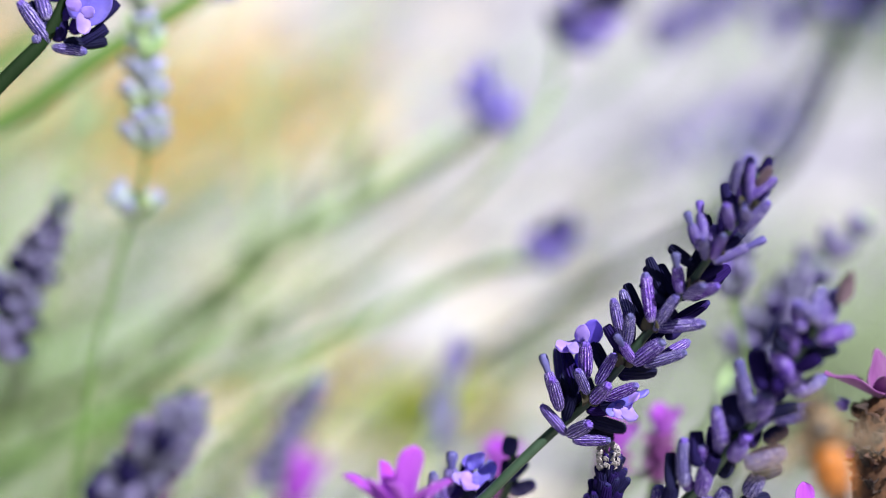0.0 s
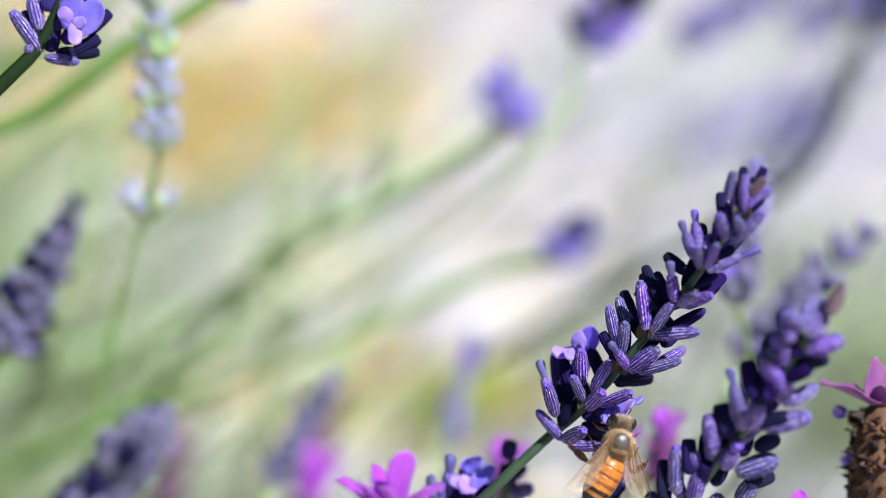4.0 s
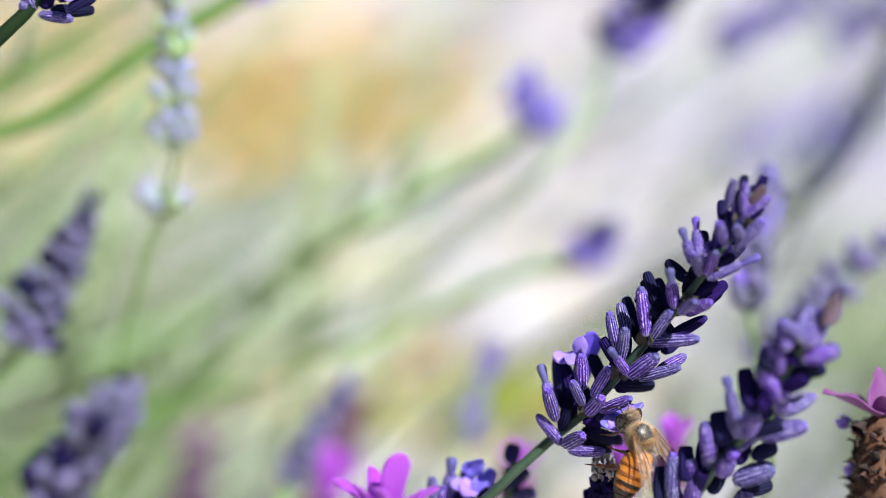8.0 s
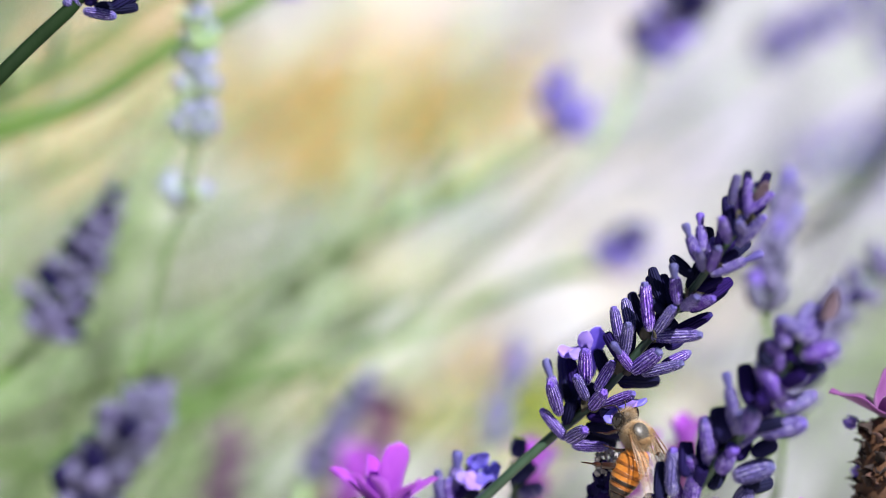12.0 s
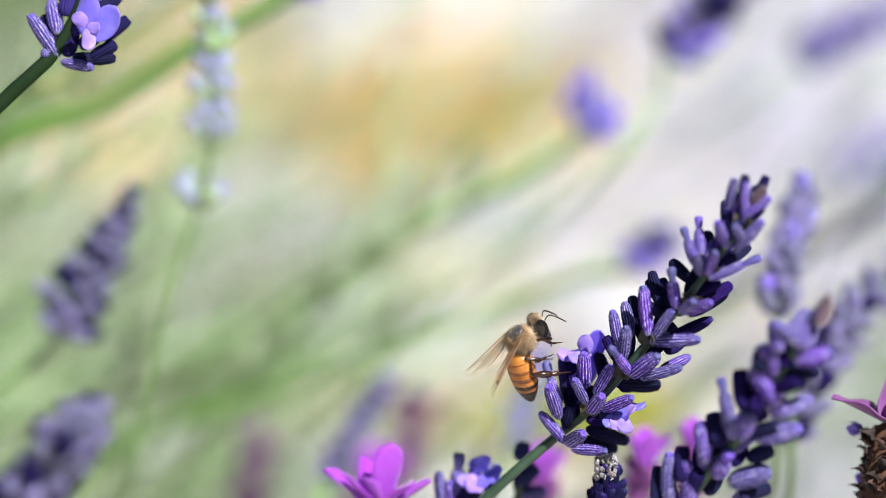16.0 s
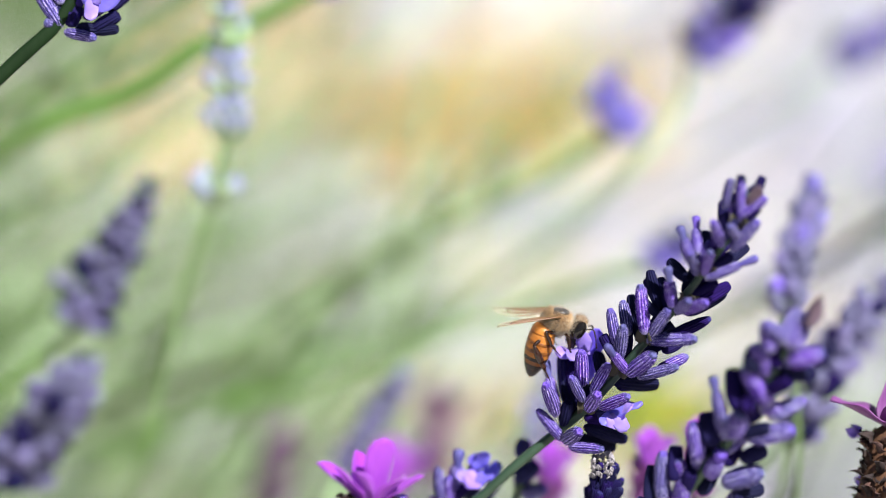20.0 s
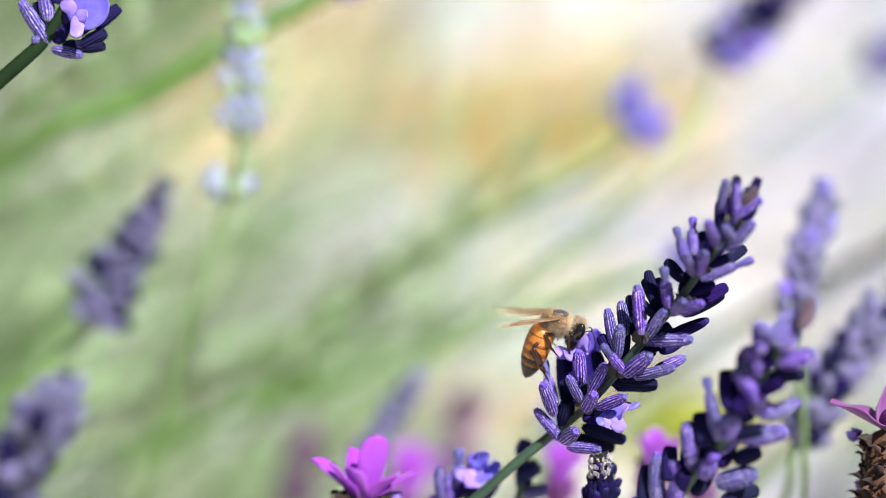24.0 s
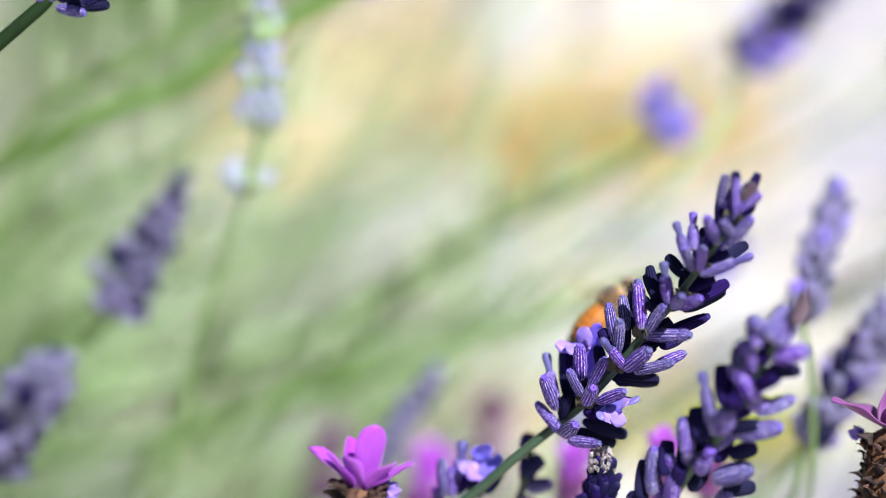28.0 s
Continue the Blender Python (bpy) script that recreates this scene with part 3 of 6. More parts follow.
def stem_blade(lean_x, lean_y, low, high, radius):
    """A long green stem that rises from the ground, leans and bends."""
    def make(r_, x, y):
        h = r_.uniform(low, high)
        dx, dy = r_.gauss(lean_x, 0.14) * h, r_.gauss(lean_y, 0.14) * h
        r0 = radius * r_.uniform(0.7, 1.3)
        v, f = [], []
        for i in range(6):
            s = i / 5
            c = Vector((x + dx * s ** 1.4, y + dy * s ** 1.4, GROUND_Z + h * s))
            for k in range(4):
                a = math.pi / 2 * k
                v.append((c.x + math.cos(a) * r0 * (1 - 0.5 * s), c.y + math.sin(a) * r0 * (1 - 0.5 * s), c.z))
        for i in range(5):
            f += [(i * 4 + k, i * 4 + (k + 1) % 4, i * 4 + 4 + (k + 1) % 4, i * 4 + 4 + k) for k in range(4)]
        f.append((20, 21, 22, 23))
        return v, f
    return make


scatter("lavender_stems", "light green lavender stems leaning over gravel", "stems", STEM_LIGHT, 350, within(-0.45, -0.08, 0.14, 0.46), stem_blade(0.9, 0.05, 0.05, 0.14, 0.0008), 21)
scatter("green_stalks", "fresh green stalks crossing in the bush", "stems", STEM_GREEN, 390, within(-0.46, -0.08, 0.10, 0.48), stem_blade(1.0, 0.05, 0.04, 0.14, 0.00055), 24)
scatter("green_stalks", "dense green stalks at the edge of the bush", "stems", STEM_GREEN, 420, within(-0.5, -0.2, 0.12, 0.5), stem_blade(1.0, 0.05, 0.05, 0.15, 0.0006), 27)


def stems(label, mat, count, where, make, seed):
    """Tall single stems, each one a thing."""
    r_ = random.Random(seed)
    for _ in range(count):
        verts, faces = make(r_, *where(r_))
        mesh = bpy.data.meshes.new("lavender_shoot")
        mesh.from_pydata(verts, [], faces)
        mesh.materials.append(mat)
        for p in mesh.polygons:
            p.use_smooth = True
        tagged(new("lavender_shoot", mesh), label, "shoot", "bare shoots")


stems("tall light green stem reaching across the bush", STEM_LIGHT, 38, within(-0.42, -0.09, 0.10, 0.34), stem_blade(1.25, 0.05, 0.09, 0.19, 0.0011), 61)
stems("tall fresh green stalk reaching across the bush", STEM_GREEN, 34, within(-0.44, -0.09, 0.10, 0.34), stem_blade(1.25, 0.05, 0.08, 0.18, 0.0010), 62)
scatter("lavender_leaves", "green leaves of a bush at the gravel's edge", "foliage", STEM_GREEN, 300, blot(-0.286, 0.892, 0.055, 0.07), stem_blade(0.7, 0.0, 0.03, 0.09, 0.0014), 65)
scatter("lavender_leaves", "narrow green leaves of a low bush", "foliage", LEAF, 420, blot(0.132, 0.342, 0.03, 0.05), stem_blade(0.5, 0.0, 0.02, 0.06, 0.0012), 25)
scatter("lavender_leaves", "narrow green leaves of a far low bush", "foliage", STEM_GREEN, 420, blot(0.268, 0.777, 0.045, 0.09), stem_blade(0.5, 0.0, 0.03, 0.08, 0.0016), 26)
scatter("lavender_leaves", "grey green narrow lavender foliage in a low mound", "foliage", LEAF, 520, within(-0.5, -0.1, 0.22, 0.8), stem_blade(0.6, 0.0, 0.03, 0.09, 0.0016), 22)


STRAW = material("straw", (0.60, 0.52, 0.28), (0.40, 0.34, 0.17), 0.6, 300.0)


# ---- lavender spike in the middle of the scene ----
spike = thing("lavender", pose(0.0133, -0.0003, 0.3750, -21.48, 5.04, 2.26), "deep violet lavender spike with ribbed buds and two open flowers", "lavender", "lavender spikes")
part("stem", tube([Vector(q) * MM for q in (
    (-93.7, 125.7, -169.8), (-62.6, 71.5, -91.1), (-17.7, 5.0, -15.7), (-9.0, 2.0, -8.1), (-4.7, 0.5, -4.0), (0.0, 0.0, 0.0), (3.8, -2.5, 3.4), (7.9, -5.7, 8.2), (11.2, -8.5, 12.5), (14.7, -11.5, 16.8), (17.6, -14.2, 21.0), (21.3, -17.9, 26.8), (22.4, -20.0, 30.5))],
    [1.0 * MM, 0.66 * MM, 0.64 * MM, 0.62 * MM, 0.6 * MM, 0.58 * MM, 0.55 * MM, 0.52 * MM, 0.45 * MM, 0.4 * MM, 0.3 * MM], 12, 6, 0.1), STEM, spike)


# tone "d" rows are back and inner buds with shade painted in
def buds_of(plant, rows):
    for bx, by, bz, tx, ty, tz, width, tone, end in rows:
        bud(plant, (bx, by, bz), (tx, ty, tz), width, tone, end)


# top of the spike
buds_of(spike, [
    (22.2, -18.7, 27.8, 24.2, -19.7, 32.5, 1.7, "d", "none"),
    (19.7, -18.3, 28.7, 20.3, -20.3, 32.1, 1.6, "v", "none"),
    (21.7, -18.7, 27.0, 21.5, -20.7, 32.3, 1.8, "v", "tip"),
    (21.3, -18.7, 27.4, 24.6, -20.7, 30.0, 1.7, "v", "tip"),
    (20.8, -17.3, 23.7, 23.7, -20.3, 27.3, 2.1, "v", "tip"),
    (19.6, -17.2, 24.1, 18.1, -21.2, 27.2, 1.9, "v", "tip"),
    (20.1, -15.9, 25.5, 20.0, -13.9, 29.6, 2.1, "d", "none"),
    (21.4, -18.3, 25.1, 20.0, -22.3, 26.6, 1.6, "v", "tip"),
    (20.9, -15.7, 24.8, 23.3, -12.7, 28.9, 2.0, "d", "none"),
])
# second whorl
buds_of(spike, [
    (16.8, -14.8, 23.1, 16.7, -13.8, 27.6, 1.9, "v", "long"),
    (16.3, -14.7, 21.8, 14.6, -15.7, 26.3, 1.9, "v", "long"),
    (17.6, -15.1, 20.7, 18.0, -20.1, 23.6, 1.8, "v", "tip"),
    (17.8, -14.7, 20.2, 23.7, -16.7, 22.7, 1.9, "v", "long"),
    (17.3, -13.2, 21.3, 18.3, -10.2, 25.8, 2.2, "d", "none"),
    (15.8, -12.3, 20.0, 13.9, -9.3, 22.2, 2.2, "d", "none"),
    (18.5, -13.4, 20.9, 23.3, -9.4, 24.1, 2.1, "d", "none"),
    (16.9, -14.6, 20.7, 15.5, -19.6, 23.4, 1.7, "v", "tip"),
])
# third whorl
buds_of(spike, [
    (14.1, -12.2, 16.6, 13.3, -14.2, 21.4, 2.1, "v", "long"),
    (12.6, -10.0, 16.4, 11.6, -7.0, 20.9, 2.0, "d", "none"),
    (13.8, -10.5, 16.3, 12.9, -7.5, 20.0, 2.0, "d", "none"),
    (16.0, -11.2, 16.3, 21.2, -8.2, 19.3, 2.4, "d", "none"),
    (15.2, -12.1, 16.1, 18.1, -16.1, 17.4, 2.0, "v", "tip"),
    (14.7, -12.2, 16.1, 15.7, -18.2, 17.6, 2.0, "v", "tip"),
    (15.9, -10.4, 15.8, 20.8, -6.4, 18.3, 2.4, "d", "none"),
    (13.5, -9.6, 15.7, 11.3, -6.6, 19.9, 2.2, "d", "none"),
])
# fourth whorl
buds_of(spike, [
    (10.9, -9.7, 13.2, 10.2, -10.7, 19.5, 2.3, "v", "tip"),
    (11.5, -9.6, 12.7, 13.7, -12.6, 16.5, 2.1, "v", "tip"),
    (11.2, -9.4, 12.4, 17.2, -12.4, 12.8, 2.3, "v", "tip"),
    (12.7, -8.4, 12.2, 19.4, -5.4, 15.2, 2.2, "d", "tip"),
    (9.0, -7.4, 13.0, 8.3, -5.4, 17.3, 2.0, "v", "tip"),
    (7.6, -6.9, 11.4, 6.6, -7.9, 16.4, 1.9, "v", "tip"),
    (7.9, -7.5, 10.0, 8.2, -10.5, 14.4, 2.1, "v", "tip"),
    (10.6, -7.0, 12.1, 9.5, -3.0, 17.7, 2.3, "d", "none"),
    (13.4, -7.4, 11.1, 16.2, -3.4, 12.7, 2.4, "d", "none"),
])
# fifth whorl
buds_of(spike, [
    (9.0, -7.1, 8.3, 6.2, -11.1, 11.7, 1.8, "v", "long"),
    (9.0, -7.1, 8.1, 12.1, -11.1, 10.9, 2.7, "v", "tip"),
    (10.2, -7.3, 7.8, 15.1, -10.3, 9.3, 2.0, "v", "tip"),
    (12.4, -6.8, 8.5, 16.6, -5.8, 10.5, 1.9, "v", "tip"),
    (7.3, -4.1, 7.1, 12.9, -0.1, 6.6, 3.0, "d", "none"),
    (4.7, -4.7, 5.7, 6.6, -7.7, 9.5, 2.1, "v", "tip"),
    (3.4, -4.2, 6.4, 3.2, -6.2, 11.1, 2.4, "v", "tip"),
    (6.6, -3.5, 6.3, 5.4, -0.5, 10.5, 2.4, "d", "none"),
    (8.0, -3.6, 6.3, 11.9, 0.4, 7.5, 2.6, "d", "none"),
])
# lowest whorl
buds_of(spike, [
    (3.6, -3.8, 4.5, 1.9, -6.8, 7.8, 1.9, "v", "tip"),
    (4.2, -3.8, 3.5, 5.2, -9.8, 5.8, 2.5, "v", "tip"),
    (5.7, -4.2, 3.7, 9.2, -8.2, 5.5, 2.1, "v", "tip"),
    (0.4, -1.4, 2.8, -1.2, -0.4, 9.3, 2.1, "v", "long"),
    (0.3, -2.2, 2.5, -1.3, -6.2, 6.9, 2.2, "v", "tip"),
    (1.2, -0.9, -0.7, -2.2, -2.9, 3.4, 1.9, "v", "tip"),
    (1.4, -1.4, -0.7, 3.1, -7.4, 1.0, 2.5, "v", "tip"),
    (2.0, -0.8, -1.5, 6.3, -3.8, -1.5, 2.0, "v", "tip"),
    # back of the lowest whorl: its shade is put into the bud colour
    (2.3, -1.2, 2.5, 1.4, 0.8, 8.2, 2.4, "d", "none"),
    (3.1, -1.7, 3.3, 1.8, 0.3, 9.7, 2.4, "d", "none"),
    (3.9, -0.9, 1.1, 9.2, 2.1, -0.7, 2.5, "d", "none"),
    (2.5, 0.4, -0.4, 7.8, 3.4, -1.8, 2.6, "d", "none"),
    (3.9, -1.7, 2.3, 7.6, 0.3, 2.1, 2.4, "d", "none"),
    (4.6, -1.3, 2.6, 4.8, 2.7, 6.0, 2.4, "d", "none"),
])

# buds on the far side of the middle spike, shade painted as near-black violet
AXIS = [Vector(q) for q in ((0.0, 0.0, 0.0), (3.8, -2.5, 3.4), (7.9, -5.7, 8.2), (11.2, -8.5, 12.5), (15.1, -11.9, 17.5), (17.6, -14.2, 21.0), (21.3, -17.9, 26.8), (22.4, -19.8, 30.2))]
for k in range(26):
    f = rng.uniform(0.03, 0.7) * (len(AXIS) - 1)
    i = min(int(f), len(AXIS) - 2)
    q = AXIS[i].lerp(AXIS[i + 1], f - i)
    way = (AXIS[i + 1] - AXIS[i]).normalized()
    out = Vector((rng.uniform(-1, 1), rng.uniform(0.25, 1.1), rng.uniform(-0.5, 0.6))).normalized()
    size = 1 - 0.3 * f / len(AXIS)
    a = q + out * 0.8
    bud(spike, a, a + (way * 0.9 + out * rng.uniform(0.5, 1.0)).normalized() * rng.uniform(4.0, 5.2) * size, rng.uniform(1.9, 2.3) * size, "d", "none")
# close-set buds that fill the tip; the "d" ones hold painted shade
r_tip = random.Random(91)
for k in range(15):
    f = (0.70 + 0.24 * k / 14) * (len(AXIS) - 1)
    i = min(int(f), len(AXIS) - 2)
    way = (AXIS[i + 1] - AXIS[i]).normalized()
    out = Vector((math.cos(k * 2.4), 0.35 + 0.4 * math.sin(k * 1.7), math.sin(k * 2.4) * 0.5)).normalized()
    a = AXIS[i].lerp(AXIS[i + 1], f - i) + out * 0.5
    tone = "v" if k % 4 == 1 else "m" if k % 2 else "d"
    bud(spike, a, a + (way * 1.3 + out * r_tip.uniform(0.4, 0.7)).normalized() * r_tip.uniform(3.0, 3.9), r_tip.uniform(1.6, 1.9), tone, "tip" if tone == "v" else "none")

# papery bracts at the foot of each whorl
for k, q in enumerate(AXIS[1:-1]):
    for c in range(5):
        a = 2 * math.pi * c / 5 + k
        m = aim((q + Vector((math.cos(a) * 0.6, math.sin(a) * 0.6, -0.4))) * MM, (math.cos(a) * 0.8 + 0.6, math.sin(a) * 0.8 - 0.3, 0.9), a)
        part("bract", leaf(2.0 * MM, 1.4 * MM, 0.2, 0.5, wave=0.06, seed=c, n=5, k=4), BROWN_BRACT, spike, m=m)

# ---- other lavender spikes ----
beside = thing("lavender", Matrix.Translation((0.0287, -0.0156, 0.3725)), "violet lavender spike with loose whorls, beside the middle one", "lavender", "lavender spikes")
BESIDE = [Vector(q) for q in ((-8.0, 2.5, -8.0), (0.0, 0.9, -0.5), (3.6, -0.6, 5.0), (7.1, -1.9, 9.6), (10.5, -3.7, 15.8), (14.4, -6.0, 23.5))]
part("stem", tube([Vector(q) * MM for q in ((-125.0, 60.0, -192.5), (-60.0, 32.0, -45.0), (-14.0, 4.0, -13.0))] + [q * MM for q in BESIDE[1:]],
                  [1.1 * MM, 0.75 * MM, 0.7 * MM, 0.65 * MM, 0.6 * MM, 0.55 * MM, 0.4 * MM], 10, 5, 0.1), STEM, beside)
# dark gaps of shade in this spike are painted as "d" buds
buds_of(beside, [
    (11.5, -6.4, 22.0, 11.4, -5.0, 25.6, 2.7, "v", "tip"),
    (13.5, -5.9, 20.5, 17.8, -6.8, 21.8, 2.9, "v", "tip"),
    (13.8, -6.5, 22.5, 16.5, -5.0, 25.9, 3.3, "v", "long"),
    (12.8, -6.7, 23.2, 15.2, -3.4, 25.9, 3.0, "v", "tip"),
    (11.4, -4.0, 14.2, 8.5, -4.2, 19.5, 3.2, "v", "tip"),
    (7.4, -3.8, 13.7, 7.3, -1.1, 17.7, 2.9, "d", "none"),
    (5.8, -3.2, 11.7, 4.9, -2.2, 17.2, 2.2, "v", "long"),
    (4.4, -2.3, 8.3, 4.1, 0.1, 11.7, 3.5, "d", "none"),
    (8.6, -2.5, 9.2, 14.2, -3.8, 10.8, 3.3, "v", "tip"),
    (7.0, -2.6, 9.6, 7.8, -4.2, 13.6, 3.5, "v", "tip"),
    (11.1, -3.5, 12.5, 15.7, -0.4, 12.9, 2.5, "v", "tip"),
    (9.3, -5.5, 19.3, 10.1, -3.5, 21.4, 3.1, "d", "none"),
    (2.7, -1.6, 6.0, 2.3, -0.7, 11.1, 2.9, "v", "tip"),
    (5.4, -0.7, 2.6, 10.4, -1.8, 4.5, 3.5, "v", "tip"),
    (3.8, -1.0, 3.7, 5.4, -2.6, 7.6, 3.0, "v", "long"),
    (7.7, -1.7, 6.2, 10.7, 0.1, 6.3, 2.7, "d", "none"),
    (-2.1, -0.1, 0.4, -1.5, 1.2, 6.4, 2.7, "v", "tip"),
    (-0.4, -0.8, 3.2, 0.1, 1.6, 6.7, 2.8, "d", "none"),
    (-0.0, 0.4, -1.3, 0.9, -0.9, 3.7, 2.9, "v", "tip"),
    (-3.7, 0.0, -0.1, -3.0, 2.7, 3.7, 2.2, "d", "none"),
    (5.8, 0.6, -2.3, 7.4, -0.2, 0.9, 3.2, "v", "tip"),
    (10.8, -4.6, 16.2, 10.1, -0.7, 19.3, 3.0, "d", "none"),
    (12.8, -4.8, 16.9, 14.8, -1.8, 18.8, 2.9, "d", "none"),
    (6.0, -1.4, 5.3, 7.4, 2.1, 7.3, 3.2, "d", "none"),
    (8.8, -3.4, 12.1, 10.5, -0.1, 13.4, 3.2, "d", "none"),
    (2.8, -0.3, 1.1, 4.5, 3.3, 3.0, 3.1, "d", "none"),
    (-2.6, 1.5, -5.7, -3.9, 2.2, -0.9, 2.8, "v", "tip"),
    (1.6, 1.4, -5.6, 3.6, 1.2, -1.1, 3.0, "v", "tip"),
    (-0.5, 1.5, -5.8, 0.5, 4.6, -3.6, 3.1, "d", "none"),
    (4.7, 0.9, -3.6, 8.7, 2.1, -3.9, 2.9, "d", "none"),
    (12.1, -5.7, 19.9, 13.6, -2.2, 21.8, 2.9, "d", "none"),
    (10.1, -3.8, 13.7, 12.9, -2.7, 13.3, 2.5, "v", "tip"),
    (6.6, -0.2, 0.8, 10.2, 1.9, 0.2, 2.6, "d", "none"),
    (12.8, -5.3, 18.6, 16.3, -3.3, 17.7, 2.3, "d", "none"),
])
# fill along the stem; every third bud is shade put into colour
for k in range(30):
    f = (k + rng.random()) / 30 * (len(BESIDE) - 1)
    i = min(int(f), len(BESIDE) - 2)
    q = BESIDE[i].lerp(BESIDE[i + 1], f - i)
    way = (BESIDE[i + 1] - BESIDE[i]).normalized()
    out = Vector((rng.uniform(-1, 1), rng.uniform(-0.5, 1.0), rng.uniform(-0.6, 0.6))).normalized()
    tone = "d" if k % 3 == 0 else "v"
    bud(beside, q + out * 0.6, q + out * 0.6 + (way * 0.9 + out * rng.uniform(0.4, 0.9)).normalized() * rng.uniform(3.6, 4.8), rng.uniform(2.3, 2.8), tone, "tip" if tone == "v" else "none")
part("withered_petal", leaf(4.4 * MM, 2.0 * MM, 0.1, 0.5, wave=0.1, seed=7), TAN, beside, "withered mauve brown petal", m=facing((15.7, -7.5, 25.4), (17.7, -7.0, 29.1), (-0.5, -0.8, 0.3)))
lavender("slender violet lavender spike with a yellowing tip", [(0.0449, 0.0419, 0.3711), (0.0474, 0.0480, 0.3793), (0.0506, 0.0539, 0.3875)],
         [(0.0456, 0.0393, 0.3656), (0.0449, 0.0312, 0.3479), (0.02, 0.10, 0.28), (-0.02, 0.14, GROUND_Z)], 8, 6, 5.2, 2.1, "vgg", False, STEM_GREEN, seed=6, spread=38, stem_r=0.5)
lavender("soft violet lavender spike with open whorls", [(0.0446, 0.0377, 0.3537), (0.0509, 0.0423, 0.3629), (0.0576, 0.0469, 0.3722)],
         [(0.0427, 0.0358, 0.3464), (0.0, 0.10, 0.27), (-0.03, 0.14, GROUND_Z)], 7, 7, 5.8, 2.4, "ggd", False, STEM_GREEN, seed=7, spread=44, stem_r=0.55)
lavender("violet lavender spike leaning over another", [(0.0486, 0.0612, 0.3519), (0.0584, 0.0641, 0.3607), (0.0719, 0.0673, 0.3709)],
         [(0.0431, 0.0578, 0.3426), (0.0, 0.13, 0.27), (-0.04, 0.16, GROUND_Z)], 7, 8, 6.0, 2.4, "ggg", False, STEM_LIGHT, seed=8, spread=44)
lavender("dark violet lavender spike with a pointed tip", [(-0.0627, 0.0640, 0.3668), (-0.0572, 0.0661, 0.3765), (-0.0525, 0.0668, 0.3828), (-0.0485, 0.0670, 0.3900)],
         [(-0.0675, 0.0632, 0.3628), (-0.0797, 0.0604, 0.3552), (-0.15, 0.12, 0.29), (-0.18, 0.14, GROUND_Z)], 11, 9, 6.9, 2.5, "ggdg", False, STEM_GREEN, seed=9, spread=60, taper=0.80)
lavender("pale faded lavender spike with green whorls", [(-0.0392, 0.0630, 0.3858), (-0.0352, 0.0643, 0.3984), (-0.0343, 0.0677, 0.4118), (-0.0340, 0.0716, 0.4272)],
         [(-0.0418, 0.0622, 0.3801), (-0.0478, 0.0600, 0.3647), (-0.0557, 0.0568, 0.3415), (-0.11, 0.12, 0.26), (-0.14, 0.14, GROUND_Z)], 12, 7, 5.6, 2.1, "ppppy", False, STEM_GREEN, gaps=((0.04, 0.25),), seed=10, spread=40, stem_r=0.4)
sway_low = lavender("large violet lavender spike swaying near the lens", [(-0.0447, -0.0434, 0.3949), (-0.0387, -0.0449, 0.4019), (-0.0332, -0.0465, 0.4088)],
         [(-0.0499, -0.0421, 0.3899), (-0.09, -0.03, 0.33), (-0.14, 0.02, GROUND_Z)], 7, 7, 5.8, 2.3, "ggd", False, STEM, seed=11, spread=44)
lavender("violet lavender spike rising from below", [(-0.0256, 0.0742, 0.3337), (-0.0203, 0.0756, 0.3418), (-0.0136, 0.0771, 0.3507)],
         [(-0.0289, 0.0726, 0.3275), (-0.06, 0.14, 0.28), (-0.09, 0.16, GROUND_Z)], 8, 6, 4.4, 1.9, "gg", False, STEM_LIGHT, seed=12, spread=32)
lavender("thin violet lavender spike standing upright", [(0.0031, 0.0937, 0.3275), (0.0066, 0.0969, 0.3360), (0.0099, 0.0998, 0.3437)],
         [(0.0002, 0.0907, 0.3196), (-0.02, 0.15, 0.28), (-0.05, 0.18, GROUND_Z)], 8, 5, 4.4, 1.7, "gvp", False, STEM_LIGHT, seed=13, spread=30)
lavender("round violet lavender head on a long leaning stem", [(0.0200, 0.1312, 0.3702), (0.0218, 0.1322, 0.3722), (0.0236, 0.1331, 0.3743)],
         [(0.0125, 0.1313, 0.3649), (-0.0064, 0.1308, 0.3563), (-0.0320, 0.1298, 0.3448), (-0.0606, 0.1269, 0.3290), (-0.16, 0.18, 0.28), (-0.2, 0.2, GROUND_Z)], 3, 10, 5.0, 2.5, "vvv", False, STEM_GREEN, opens=1, seed=14, spread=72, stem_r=0.9)
lavender("small round violet lavender head on a leaning stem", [(0.0256, 0.1223, 0.3473), (0.0294, 0.1235, 0.3500), (0.0332, 0.1244, 0.3527)],
         [(0.0181, 0.1231, 0.3463), (-0.0068, 0.1232, 0.3382), (-0.0331, 0.1241, 0.3293), (-0.0650, 0.1251, 0.3202), (-0.18, 0.16, 0.27), (-0.2, 0.18, GROUND_Z)], 4, 8, 4.8, 2.3, "vvd", False, STEM_GREEN, seed=15, spread=55, stem_r=0.9)
lavender("dark violet lavender spike high on a thin stem", [(0.0345, 0.1311, 0.3833), (0.0418, 0.1339, 0.3891), (0.0502, 0.1371, 0.3957)],
         [(0.0325, 0.1304, 0.3754), (0.0202, 0.1292, 0.3609), (-0.05, 0.2, 0.28), (-0.1, 0.22, GROUND_Z)], 6, 10, 7.2, 2.7, "gvd", False, STEM_LIGHT, seed=16, spread=66)
